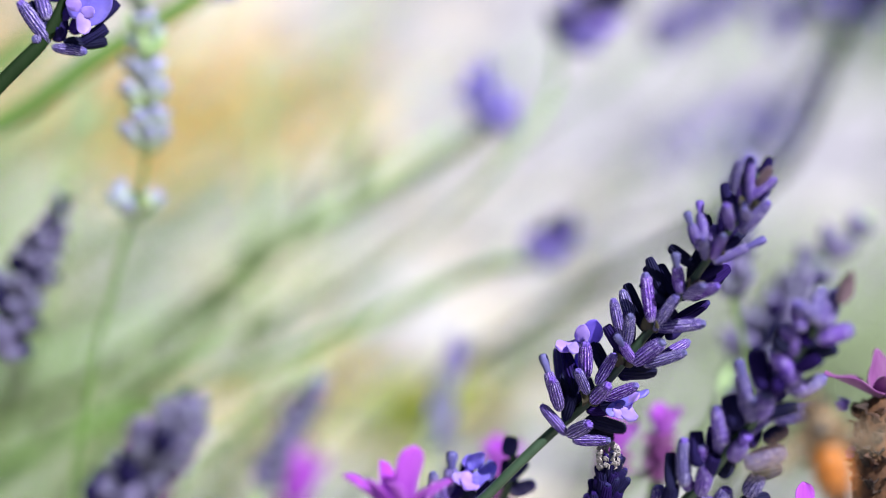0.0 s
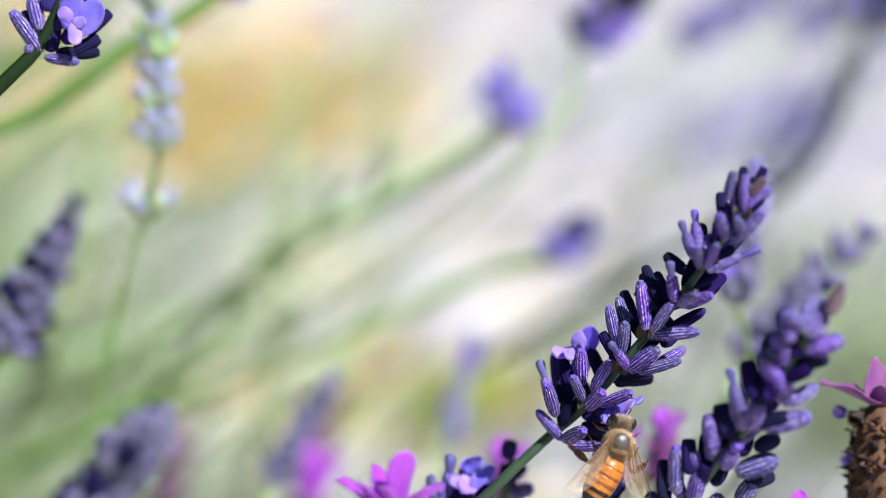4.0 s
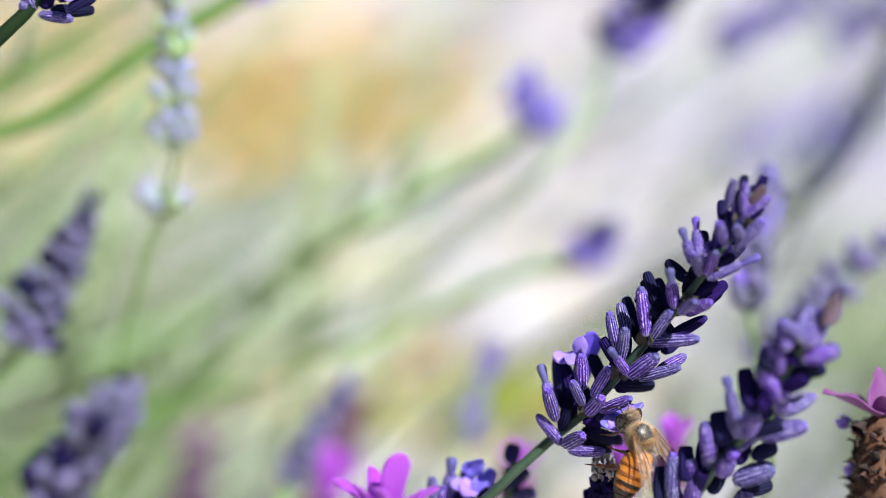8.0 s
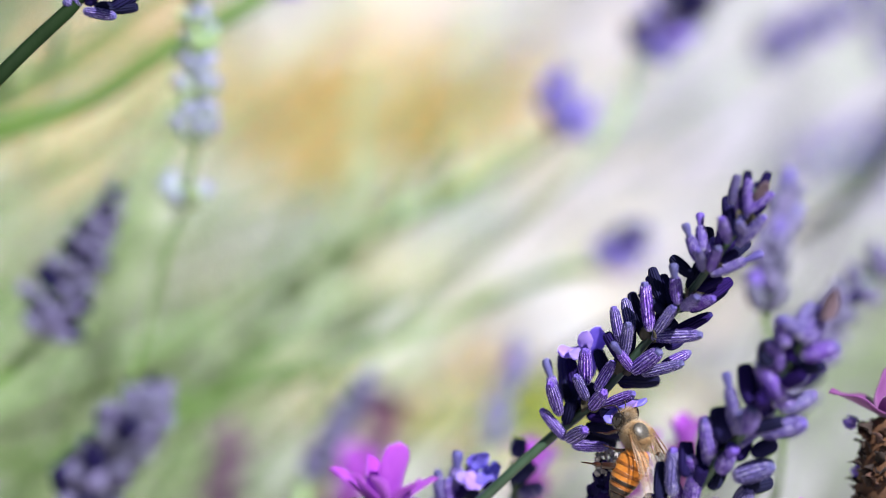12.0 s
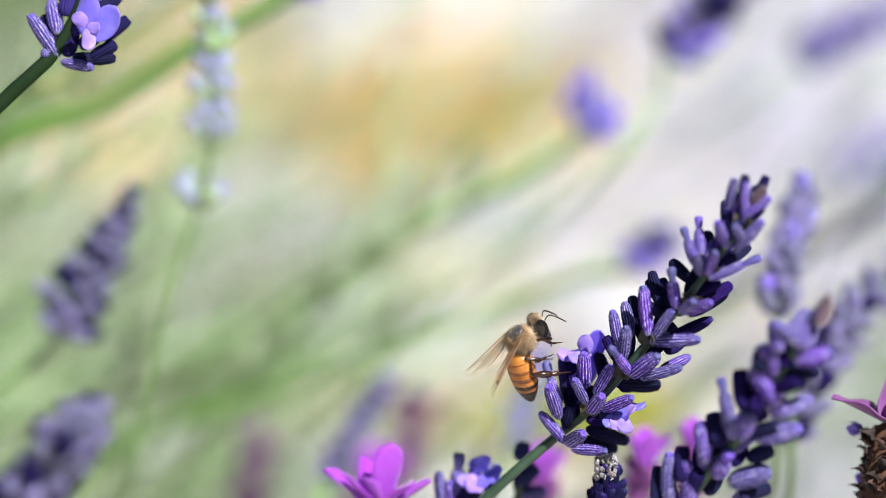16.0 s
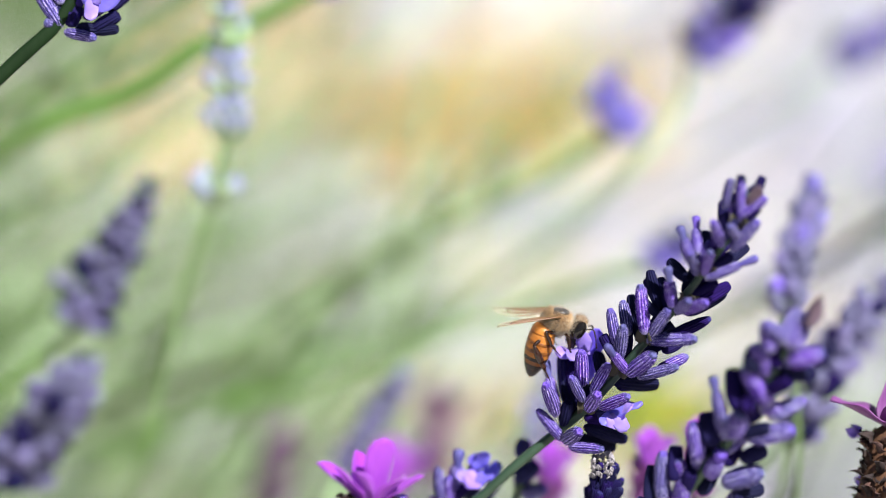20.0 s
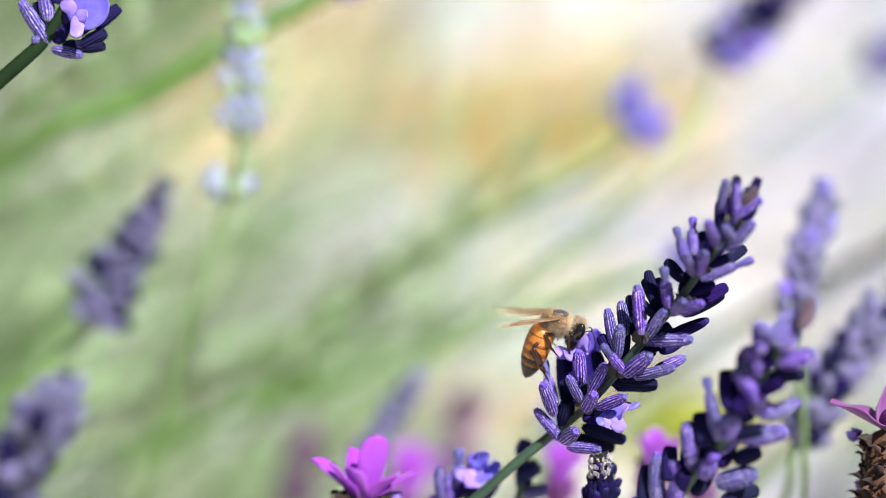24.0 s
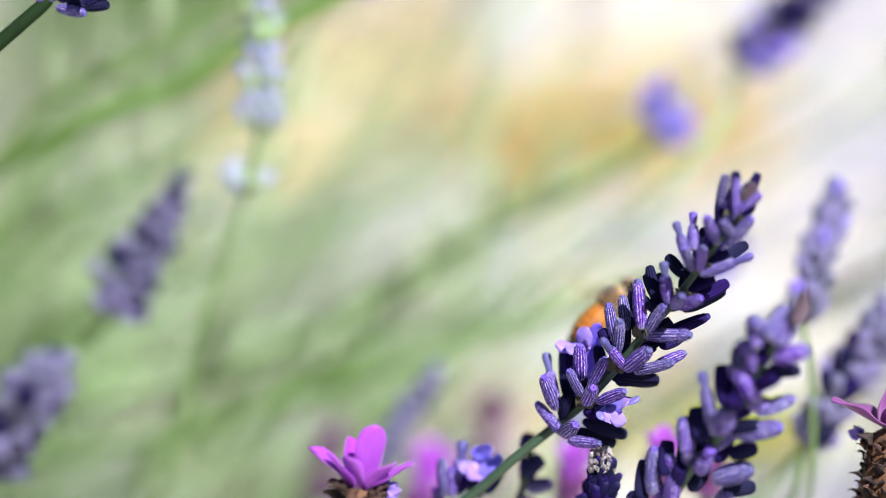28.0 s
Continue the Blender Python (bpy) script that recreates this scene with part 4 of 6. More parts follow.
lavender("violet lavender spike far behind", [(0.0653, 0.2233, 0.3514), (0.0780, 0.2245, 0.3565), (0.0934, 0.2261, 0.3631)],
         [(0.0527, 0.2246, 0.3417), (0.0, 0.3, 0.28), (-0.05, 0.32, GROUND_Z)], 6, 9, 6.5, 2.8, "vvd", False, STEM_LIGHT, seed=17, spread=48)
lavender("violet lavender spike leaning far behind the bush", [(0.0940, 0.2440, 0.3443), (0.1072, 0.2453, 0.3490), (0.1231, 0.2468, 0.3547)],
         [(0.0804, 0.2413, 0.3360), (0.06, 0.3, 0.28), (0.02, 0.32, GROUND_Z)], 6, 9, 6.5, 2.8, "vvd", False, STEM_LIGHT, seed=51, spread=48)
lavender("dark violet lavender spike beyond tall stems", [(0.0979, 0.1863, 0.3619), (0.1066, 0.1884, 0.3685), (0.1154, 0.1909, 0.3761)],
         [(0.0914, 0.1840, 0.3551), (0.06, 0.24, 0.26), (0.03, 0.26, GROUND_Z)], 6, 9, 6.5, 2.8, "vdd", False, STEM_DARK, seed=52, spread=48)
lavender("lilac lavender spike low beyond the gravel", [(0.0885, 0.2706, 0.2992), (0.0985, 0.2727, 0.3047), (0.1112, 0.2747, 0.3099)],
         [(0.0783, 0.2679, 0.2925), (0.06, 0.36, 0.24), (0.04, 0.37, GROUND_Z)], 6, 8, 6.0, 2.6, "vvp", False, STEM_GREEN, seed=53, spread=48)
lavender("soft violet lavender spike low in the distance", [(0.0855, 0.3572, 0.2733), (0.1017, 0.3595, 0.2792), (0.1178, 0.3617, 0.2850)],
         [(0.0709, 0.3549, 0.2673), (0.0, 0.42, 0.23), (-0.02, 0.42, GROUND_Z)], 6, 9, 6.5, 2.8, "vvv", False, STEM_LIGHT, seed=18, spread=48)
lavender("pinkish violet lavender spike low behind tall stems", [(0.0980, 0.2931, 0.3017), (0.1113, 0.2957, 0.3084), (0.1247, 0.2988, 0.3163)],
         [(0.0863, 0.2910, 0.2962), (0.07, 0.38, 0.24), (0.05, 0.40, GROUND_Z)], 6, 9, 6.5, 2.8, "vgp", False, STEM_LIGHT, seed=54, spread=50)
lavender("dark lavender spike on a tall stem", [(0.0934, 0.1511, 0.3815), (0.0971, 0.1531, 0.3869), (0.1010, 0.1556, 0.3933)],
         [(0.0881, 0.1476, 0.3723), (0.0782, 0.1428, 0.3541), (0.0706, 0.1433, 0.3465), (0.0, 0.2, 0.28), (-0.06, 0.22, GROUND_Z)], 5, 8, 6.0, 2.6, "dv", False, STEM_DARK, seed=19, spread=46, stem_r=1.1)
lavender("lavender spike above on a dark arching stem", [(-0.0259, 0.0963, 0.4091), (-0.0182, 0.0992, 0.4151), (-0.0096, 0.1025, 0.4219)],
         [(-0.0417, 0.0925, 0.4025), (-0.0561, 0.0906, 0.3948), (-0.0753, 0.0901, 0.3890), (-0.19, 0.14, 0.30), (-0.24, 0.16, GROUND_Z)], 5, 8, 5.6, 2.4, "vd", False, STEM_GREEN, seed=20, stem_r=1.5)
lavender("lavender spike with dried white tip", [(0.0171, -0.0053, 0.3604), (0.0183, -0.0038, 0.3652), (0.0191, -0.0033, 0.3677), (0.0197, -0.0027, 0.3701)],
         [(0.0151, -0.0060, 0.3547), (-0.02, 0.04, 0.30), (-0.08, 0.06, GROUND_Z)], 6, 7, 4.2, 1.9, "dd", True, None, seed=21, spread=30)


def bare_stem(label, line, mat, radius):
    """A single stem without a flower in view."""
    base = Vector(line[0])
    plant = thing("lavender_shoot", Matrix.Translation(base), label, "shoot", "bare shoots")
    part("stem", tube([Vector(q) - base for q in line], [radius * 1.3 * MM, radius * MM, radius * 0.6 * MM], 8, 6, 0.08), mat, plant)
    for k in range(3):
        q = curve_points([Vector(p) - base for p in line], 6)[6 + 3 * k]
        for s in (-1, 1):
            part("leaf", leaf(14 * MM, 2.2 * MM, 0.25, 0.3, n=6, k=4, thick=0.3 * MM), LEAF, plant, m=aim(q, (0.5, 0.4 * s, 0.9), rng.random() * 3))
    return plant


bare_stem("green lavender stem leaning across the bush", [(-0.20, 0.22, GROUND_Z), (-0.1052, 0.1653, 0.3255), (-0.0662, 0.1722, 0.3357), (-0.0270, 0.1795, 0.3470)], STEM_GREEN, 0.9)
bare_stem("green lavender stem low over the soil", [(-0.16, 0.25, GROUND_Z), (-0.0826, 0.1281, 0.3090), (-0.0488, 0.1361, 0.3228), (-0.0129, 0.1441, 0.3363)], STEM_GREEN, 0.8)
bare_stem("light green lavender stem rising from the bush", [(-0.22, 0.2, GROUND_Z), (-0.1141, 0.1752, 0.2975), (-0.0769, 0.1826, 0.3095), (-0.0401, 0.1884, 0.3172)], STEM_LIGHT, 0.9)
bare_stem("light green lavender stem crossing behind", [(-0.14, 0.3, GROUND_Z), (-0.0735, 0.2066, 0.2876), (-0.0367, 0.2139, 0.2994), (0.0063, 0.2217, 0.3112)], STEM_LIGHT, 1.0)
bare_stem("green lavender stem arching over the dense bush", [(-0.24, 0.2, GROUND_Z), (-0.0980, 0.1349, 0.3564), (-0.0767, 0.1395, 0.3642), (-0.0541, 0.1457, 0.3757)], STEM_GREEN, 0.9)
bare_stem("dark green lavender stem above another arching one", [(-0.24, 0.17, GROUND_Z), (-0.0844, 0.1049, 0.3871), (-0.0648, 0.1097, 0.3957), (-0.0433, 0.1153, 0.4060)], STEM_GREEN, 1.3)
bare_stem("green lavender stem slanting through the bush", [(-0.14, 0.16, GROUND_Z), (-0.0417, 0.1330, 0.3315), (-0.0218, 0.1383, 0.3443), (0.0011, 0.1478, 0.3674)], STEM_GREEN, 0.8)
bare_stem("light green upright stem before the ochre leaves", [(-0.07, 0.22, GROUND_Z), (-0.0259, 0.1689, 0.3135), (-0.0214, 0.1799, 0.3403), (-0.0168, 0.1913, 0.3681)], STEM_LIGHT, 1.4)
bare_stem("light green stem rising past a faded spike", [(-0.15, 0.16, GROUND_Z), (-0.0613, 0.1488, 0.3436), (-0.0551, 0.1571, 0.3637), (-0.0475, 0.1649, 0.3828)], STEM_LIGHT, 2.0)
bare_stem("green lavender stem near the shaded corner", [(-0.24, 0.15, GROUND_Z), (-0.0922, 0.1510, 0.3699), (-0.0748, 0.1551, 0.3768), (-0.0562, 0.1600, 0.3855)], STEM_GREEN, 1.5)
bare_stem("light green stem arching to a round head", [(-0.12, 0.20, GROUND_Z), (-0.0264, 0.1457, 0.3424), (-0.0047, 0.1510, 0.3513), (0.0161, 0.1562, 0.3603)], STEM_LIGHT, 0.9)
bare_stem("straw coloured upright dry stalk", [(-0.10, 0.36, GROUND_Z), (-0.0270, 0.3016, 0.2703), (-0.0223, 0.3160, 0.3061), (-0.0163, 0.3337, 0.3499)], STRAW, 0.9)
bare_stem("pale green upright stalk", [(-0.16, 0.36, GROUND_Z), (-0.0011, 0.3257, 0.2755), (0.0033, 0.3378, 0.3056), (0.0076, 0.3532, 0.3440)], STEM_LIGHT, 0.8)

# the two open flowers on the middle spike (millimetres in its space)
bud(spike, (2.1, 0.7, 3.5), (1.4, 0.8, 10.2), 3.6, "m", "none")
petal(spike, (4.4, -0.4, 10.2), (5.9, -1.5, 13.6), 2.6, PETAL_BLUE, (-0.4, -0.9, 0.2), 1)
petal(spike, (4.2, -1.4, 10.6), (3.1, -2.8, 13.2), 2.0, PETAL, (-0.1, -0.9, 0.4), 2)
petal(spike, (4.4, -1.2, 10.6), (-0.1, -2.1, 10.1), 2.2, PETAL, (0.1, -0.8, 0.7), 3, 0.2, 0.14)
petal(spike, (3.6, -1.6, 10.6), (1.2, -3.6, 9.6), 1.9, PETAL, (0.0, -0.8, 0.6), 4, 0.25, 0.14)
petal(spike, (3.8, 0.6, 6.2), (4.6, 0.2, 10.8), 2.4, PETAL_BLUE, (0.2, -0.9, 0.3), 6)
bud(spike, (5.4, -2.8, 2.8), (7.5, -3.8, 3.1), 2.6, "m", "none")
petal(spike, (6.5, -3.8, 3.4), (11.1, -5.9, 4.2), 2.4, PETAL_BLUE, (0.1, -0.6, 0.8), 40, 0.1, 0.14)
petal(spike, (7.7, -4.3, 3.2), (9.9, -6.4, 3.9), 2.0, PETAL, (0.0, -0.8, 0.6), 41, 0.15, 0.14)
petal(spike, (7.4, -4.8, 3.1), (9.0, -6.4, 0.7), 2.0, PETAL, (0.2, -0.95, 0.2), 42, 0.2, 0.14)
petal(spike, (7.2, -4.8, 3.1), (7.3, -5.8, 0.9), 1.7, PETAL, (0.1, -0.95, 0.2), 43, 0.25, 0.14)
petal(spike, (6.9, -4.8, 3.1), (5.9, -5.3, 1.5), 1.6, PETAL_BLUE, (-0.2, -0.9, 0.2), 44, 0.2, 0.14)

sway_top = thing("lavender", Matrix.Translation((-0.0481, 0.0145, 0.4285)), "deep violet lavender head on a dark green stem", "lavender", "lavender spikes")
part("stem", tube([Vector(q) * MM for q in ((-92.0, 16.0, -248.5), (-72.0, 6.0, -190.0), (-24.0, -6.0, -20.0), (-10.5, -4.4, -7.9), (-5.6, -2.3, -4.1), (-2.8, -1.2, -2.1), (0.0, 0.0, 0.0), (2.7, 1.7, 3.4), (5.0, 3.8, 8.2))],
                  [1.4 * MM, 1.1 * MM, 1.0 * MM, 1.0 * MM, 1.0 * MM, 0.95 * MM, 0.8 * MM, 0.5 * MM], 12, 6, 0.1), STEM_DARK, sway_top)
buds_of(sway_top, [
    (0.8, -0.1, -0.4, -2.3, 0.7, 5.5, 2.5, "v", "tip"),
    (-0.0, -0.0, -0.1, -1.1, -0.9, 0.8, 1.7, "v", "tip"),
    (1.1, -0.2, -0.9, 5.5, -2.0, -1.5, 1.9, "v", "tip"),
    (2.5, 0.1, -0.6, 5.8, 0.3, -1.1, 2.3, "d", "none"),
    (4.6, 0.2, -1.0, 8.2, 0.3, 0.7, 2.5, "d", "none"),
    (4.8, 0.2, -1.2, 8.0, -0.4, -0.9, 1.9, "d", "none"),
    (6.6, 1.3, 1.1, 9.9, 2.5, 3.3, 2.3, "d", "none"),
    (1.8, 0.1, -0.3, 2.6, 2.3, 2.3, 3.0, "d", "none"),
    (0.6, 0.3, 0.5, -0.9, 3.6, 4.1, 2.7, "d", "none"),
    (3.7, 0.7, 0.5, 6.7, 4.0, 2.5, 3.0, "m", "none"),
    (2.6, 1.2, 2.1, 6.1, 4.0, 5.6, 3.0, "m", "none"),
    (0.9, 1.0, 2.3, 0.2, 3.5, 6.3, 2.7, "v", "tip"),
    (4.8, 2.1, 3.7, 8.7, 4.4, 5.8, 2.7, "d", "none"),
    (2.0, 1.9, 4.4, 2.9, 3.5, 8.1, 2.7, "m", "tip"),
    (3.9, 2.2, 4.5, 6.5, 3.9, 8.0, 2.8, "v", "tip"),
])
petal(sway_top, (5.4, -2.0, 4.1), (4.0, -2.7, 6.0), 1.8, PETAL, seed=1)
petal(sway_top, (5.4, -2.1, 3.9), (7.3, -3.0, 3.8), 1.6, PETAL, seed=2)
petal(sway_top, (5.6, -2.1, 3.8), (5.6, -4.1, 1.3), 1.9, PETAL, seed=3)
petal(sway_top, (5.5, -0.8, 1.8), (9.2, 0.1, 5.7), 3.4, PETAL_BLUE, seed=4)
petal(sway_top, (4.4, -0.6, 2.6), (6.2, 0.4, 7.4), 3.0, PETAL_BLUE, seed=5)
low = thing("lavender", Matrix.Translation((0.0009, 0.0045, 0.3625)), "low lavender spike with bright blue violet flowers", "lavender", "lavender spikes")
part("stem", tube([Vector(q) * MM for q in ((-70.0, 60.0, -182.5), (-40.0, 45.0, -110.0), (-4.0, 5.0, -12.0), (0.0, 0.6, 0.0), (0.4, 0.6, 5.0))], [1.0 * MM, 0.7 * MM, 0.6 * MM, 0.5 * MM], 8, 5, 0.08), STEM, low)
buds_of(low, [
    (-3.2, -0.1, 0.8, -3.3, 0.3, 6.2, 2.1, "v", "tip"),
    (-1.4, 0.4, 1.6, -0.5, 1.3, 7.8, 2.8, "v", "long"),
    (-2.2, 0.0, 0.7, -1.9, 0.0, 4.9, 2.2, "v", "tip"),
    (-2.0, 0.2, 1.1, 0.8, 0.0, 3.9, 2.3, "d", "none"),
    (1.3, 0.3, 0.4, 0.8, 0.0, 3.9, 2.6, "d", "none"),
    (0.4, 1.6, 1.0, 1.6, 2.4, 6.0, 2.6, "d", "none"),
    (2.2, 1.0, 0.6, 4.4, 1.2, 4.0, 2.4, "d", "none"),
    (-3.6, 1.0, -3.0, -4.6, 1.0, 1.6, 2.2, "v", "tip"),
])
for k, (base, tip, width, mat) in enumerate((
        ((1.7, 0.2, 5.5), (3.2, 0.3, 8.5), 2.2, PETAL_BLUE), ((2.5, 0.2, 5.2), (5.3, -0.4, 5.7), 2.5, PETAL_BLUE), ((1.7, 0.0, 5.0), (3.7, -2.0, 4.6), 2.2, PETAL_BLUE),
        ((0.7, 0.1, 5.6), (1.6, -2.6, 3.6), 2.2, PETAL), ((0.6, 0.0, 5.4), (-0.9, -1.4, 4.8), 1.8, PETAL), ((2.0, 0.8, 5.2), (1.0, 1.2, 7.4), 1.9, PETAL_BLUE))):
    petal(low, base, tip, width, mat, (0.4, -0.65, 0.65), k + 20, 0.25, 0.16)
tucked = thing("lavender", Matrix.Translation((0.0069, 0.0095, 0.3630)), "dark violet lavender buds tucked behind a stem", "lavender", "lavender spikes")
part("stem", tube([Vector(q) * MM for q in ((-66.0, 60.0, -183.0), (-30.0, 35.0, -90.0), (-3.0, 3.0, -10.0), (1.0, 0.6, 0.0), (1.8, 0.8, 4.0))], [1.0 * MM, 0.7 * MM, 0.6 * MM, 0.5 * MM], 8, 5, 0.08), STEM, tucked)
buds_of(tucked, [
    (1.1, 0.8, 3.6, 1.9, 1.6, 6.0, 2.8, "m", "none"),
    (0.4, -0.2, 0.8, 3.3, 0.7, 2.8, 3.2, "m", "none"),
    (1.0, 0.4, -1.6, 4.4, 0.2, -0.6, 2.8, "v", "tip"),
    (1.0, 1.0, -2.0, 1.2, 2.0, 2.4, 3.0, "d", "none"),
    (0.0, 0.4, -3.0, 2.6, -1.0, -4.0, 2.6, "v", "tip"),
])


SOOT = material("blackened dry bract", (0.032, 0.014, 0.011), (0.007, 0.004, 0.004), 0.8, 900.0, amount=0.5, bump=0.5, bump_scale=2500.0, vary=0.4)


# ---- butterfly lavender with a crown of bracts ----
SCALE = [shared(leaf(l * MM, w * MM, 0.35, 0.6, wave=0.22, seed=s, n=6, k=4), "bract_scale", mat) for s, (l, w, mat) in enumerate(((3.0, 2.4, DRY), (2.4, 2.0, SOOT), (3.2, 2.2, SOOT), (2.0, 2.2, DRY)))]
SCALE_RED = [shared(leaf(3.4 * MM, 3.0 * MM, 0.3, 0.5, seed=s, n=5, k=4), "bract_scale_red", BRACT_DULL) for s in range(2)]
FLORET = shared(leaf(1.7 * MM, 1.5 * MM, 0.5, 0.4, seed=8, n=4, k=4), "floret", PETAL)


def crowned(label, base, top, foot, petals, mat=None, width=7.0, scales=SCALE, rows=7, florets=4, seed=1, stem=True):
    """A head of overlapping scales with a crown of long bracts. petals: turn, spread (degrees), length, width (mm), curl."""
    r_ = random.Random(seed)
    base, top = Vector(base), Vector(top)
    plant = thing("butterfly_lavender", Matrix.Translation(base), label, "flower", "butterfly lavender heads")
    way = top - base
    tall = way.length
    z = way.normalized()
    x = (Vector((1, 0, 0)) - z * z.x).normalized()
    axis = Matrix((x, z.cross(x), z)).transposed().to_4x4()
    core = lathe([(0, 0.5), (tall * 0.06 / MM, width * 0.3), (tall * 0.5 / MM, width * 0.34), (tall * 0.92 / MM, width * 0.24), (tall / MM, 0.4)], 14, 4, 0.06)
    bmesh.ops.transform(core, matrix=axis @ Matrix.Scale(MM, 4), verts=core.verts)
    part("head", core, scales[0].materials[0], plant)
    rel = [Vector(q) - base for q in reversed(foot)] + [Vector((0, 0, 0)), way * 0.5]
    part("stem", tube(rel, [0.9 * MM], 8, 5, 0.08), STEM, plant)
    for k in range(rows):
        s = (k + 0.2) / rows
        ring = 11 if rows > 10 else 8
        for c in range(ring):
            a = 2 * math.pi * (c + 0.5 * (k % 2) + r_.uniform(-0.3, 0.3)) / ring
            m = axis @ Matrix.Rotation(a, 4, "Z") @ Matrix.Translation((0, width * 0.30 * MM, tall * s * 0.92)) @ Matrix.Rotation(radians(-r_.uniform(5, 60)), 4, "X") @ Matrix.Rotation(math.pi + r_.gauss(0, 0.5), 4, "Z")
            piece("bract_scale", r_.choice(scales), plant, m @ Matrix.Scale((width / 7.0 if rows < 10 else 0.62) * r_.uniform(0.75, 1.2), 4))
    for c in range(florets):
        a, s = r_.uniform(0, 6.28), r_.uniform(0.35, 0.95)
        for d in range(4):
            m = axis @ Matrix.Rotation(a, 4, "Z") @ Matrix.Translation((0, width * 0.47 * MM, tall * s)) @ Matrix.Rotation(radians(-80), 4, "X") @ Matrix.Rotation(radians(90 * d), 4, "Z") @ Matrix.Rotation(radians(-50), 4, "X")
            piece("floret", FLORET, plant, m)
    for turn, spread_, length, wide, curl in petals:
        m = axis @ Matrix.Rotation(radians(turn), 4, "Z") @ Matrix.Translation((0, 0.8 * MM, tall - 1.0 * MM)) @ Matrix.Rotation(radians(-spread_), 4, "X") @ Matrix.Rotation(math.pi, 4, "Z")
        part("crown_petal", leaf(length * MM, wide * MM, curl, 0.3, wave=0.05, tip=1.35 if mat is not BRACT_DULL else 0.8, blunt=mat is not BRACT_DULL, seed=seed + int(turn), n=14, k=8, thick=0.16 * MM), mat or BRACT, plant, m=m)
    return plant


crowned("bright magenta crown of bracts on a dark head", (-0.0097, -0.0213, 0.3698), (-0.0082, -0.0199, 0.3772), [(-0.0112, -0.0212, 0.3651), (-0.05, 0.02, 0.24), (-0.07, 0.03, GROUND_Z)],
        [(-150, 12, 9.2, 3.9, -0.06), (92, 46, 7.6, 3.8, 0.15), (-88, 46, 7.0, 3.4, 0.05), (120, 36, 6.4, 3.4, 0.1), (-118, 34, 6.2, 3.4, 0.08), (60, 20, 6.6, 3.2, 0.0), (150, 26, 5.6, 3.2, 0.05), (-30, 14, 6.8, 3.2, 0.0)], seed=41)
crowned("dried brown flower head with purple pink bracts", (0.0537, -0.0030, 0.3538), (0.0565, 0.0022, 0.3734), [(0.0504, -0.0043, 0.3498), (0.03, 0.04, 0.24), (0.0, 0.06, GROUND_Z)],
        [(95, 64, 8.2, 6.4, 0.05), (20, 12, 6.4, 4.4, 0.05), (-80, 40, 7.5, 3.6, 0.1), (165, 38, 5.0, 3.2, 0.1), (-140, 45, 5.0, 3.4, 0.1)], BRACT_DULL, 11.0, SCALE, 15, 6, seed=42)
crowned("small magenta bracts on a low flower head", (0.0420, -0.0116, 0.3527), (0.0434, -0.0091, 0.3617), [(0.0413, -0.0123, 0.3482), (0.02, 0.03, 0.24), (0.0, 0.04, GROUND_Z)],
        [(30, 10, 6.3, 3.2, -0.05), (100, 35, 5.5, 2.8, 0.1), (-90, 35, 5.0, 2.8, 0.1)], seed=43)
for label, base, top, size, seed, mat in (
        ("soft pink bracts of a flower head among spikes", (0.0306, 0.0287, 0.3503), (0.0319, 0.0300, 0.3577), 0.55, 44, BRACT),
        ("pink bracts standing behind the middle spike", (0.0232, 0.0286, 0.3498), (0.0246, 0.0295, 0.3556), 0.7, 45, BRACT),
        ("pink bracts low behind a green stem", (0.0085, 0.0465, 0.3411), (0.0096, 0.0469, 0.3455), 0.75, 49, BRACT),
        ("dusky pink flower head on a thin stem", (-0.0226, 0.1633, 0.2856), (-0.0203, 0.1662, 0.2955), 1.4, 46, DUSK),
        ("dusky magenta flower head near the soil", (-0.0502, 0.1330, 0.2989), (-0.0480, 0.1344, 0.3046), 1.5, 47, BRACT_DULL),
        ("magenta flower head below a lavender spike", (-0.0232, 0.0902, 0.3148), (-0.0212, 0.0916, 0.3213), 1.2, 48, BRACT)):
    crowned(label, base, top, [Vector(base) + Vector((-0.01, 0.005, -0.03)), (base[0] - 0.04, base[1] + 0.02, GROUND_Z)],
            [(t * 90 + 15, 12 + 10 * (t % 2), 8.5 * size, 4.6 * size, 0.05) for t in range(4)], mat, 7.0 if size > 0.8 else 4.4, SCALE_RED, 4, 0, seed=seed)

# withered petals at the tips of two spikes
withered = thing("withered_petals", pose(*(0.0194, -0.0034, 0.3702)), "withered grey white petals crowning a dark spike", "petals")
for k in range(60):
    a, s = rng.uniform(0, 6.28), rng.uniform(0, 1)
    m = aim((math.cos(a) * 1.1 * MM, math.sin(a) * 1.1 * MM, s * 2.4 * MM), (math.cos(a), math.sin(a), 0.9 + s), rng.random() * 6)
    part("petal", leaf(rng.uniform(0.5, 1.0) * MM, rng.uniform(0.4, 0.8) * MM, 0.3, 0.5, wave=0.15, blunt=True, seed=k, n=5, k=4), WITHERED, withered, m=m)
m_tip = aim(Vector((22.7, -18.7, 27.4)) * MM, Vector((23.8, -22.5, 32.8)) - Vector((22.7, -18.7, 27.4)))
part("withered_petal", leaf(5.2 * MM, 2.2 * MM, 0.1, 0.6, wave=0.1, seed=4), TAN, spike, "withered mauve brown petal", m=m_tip)

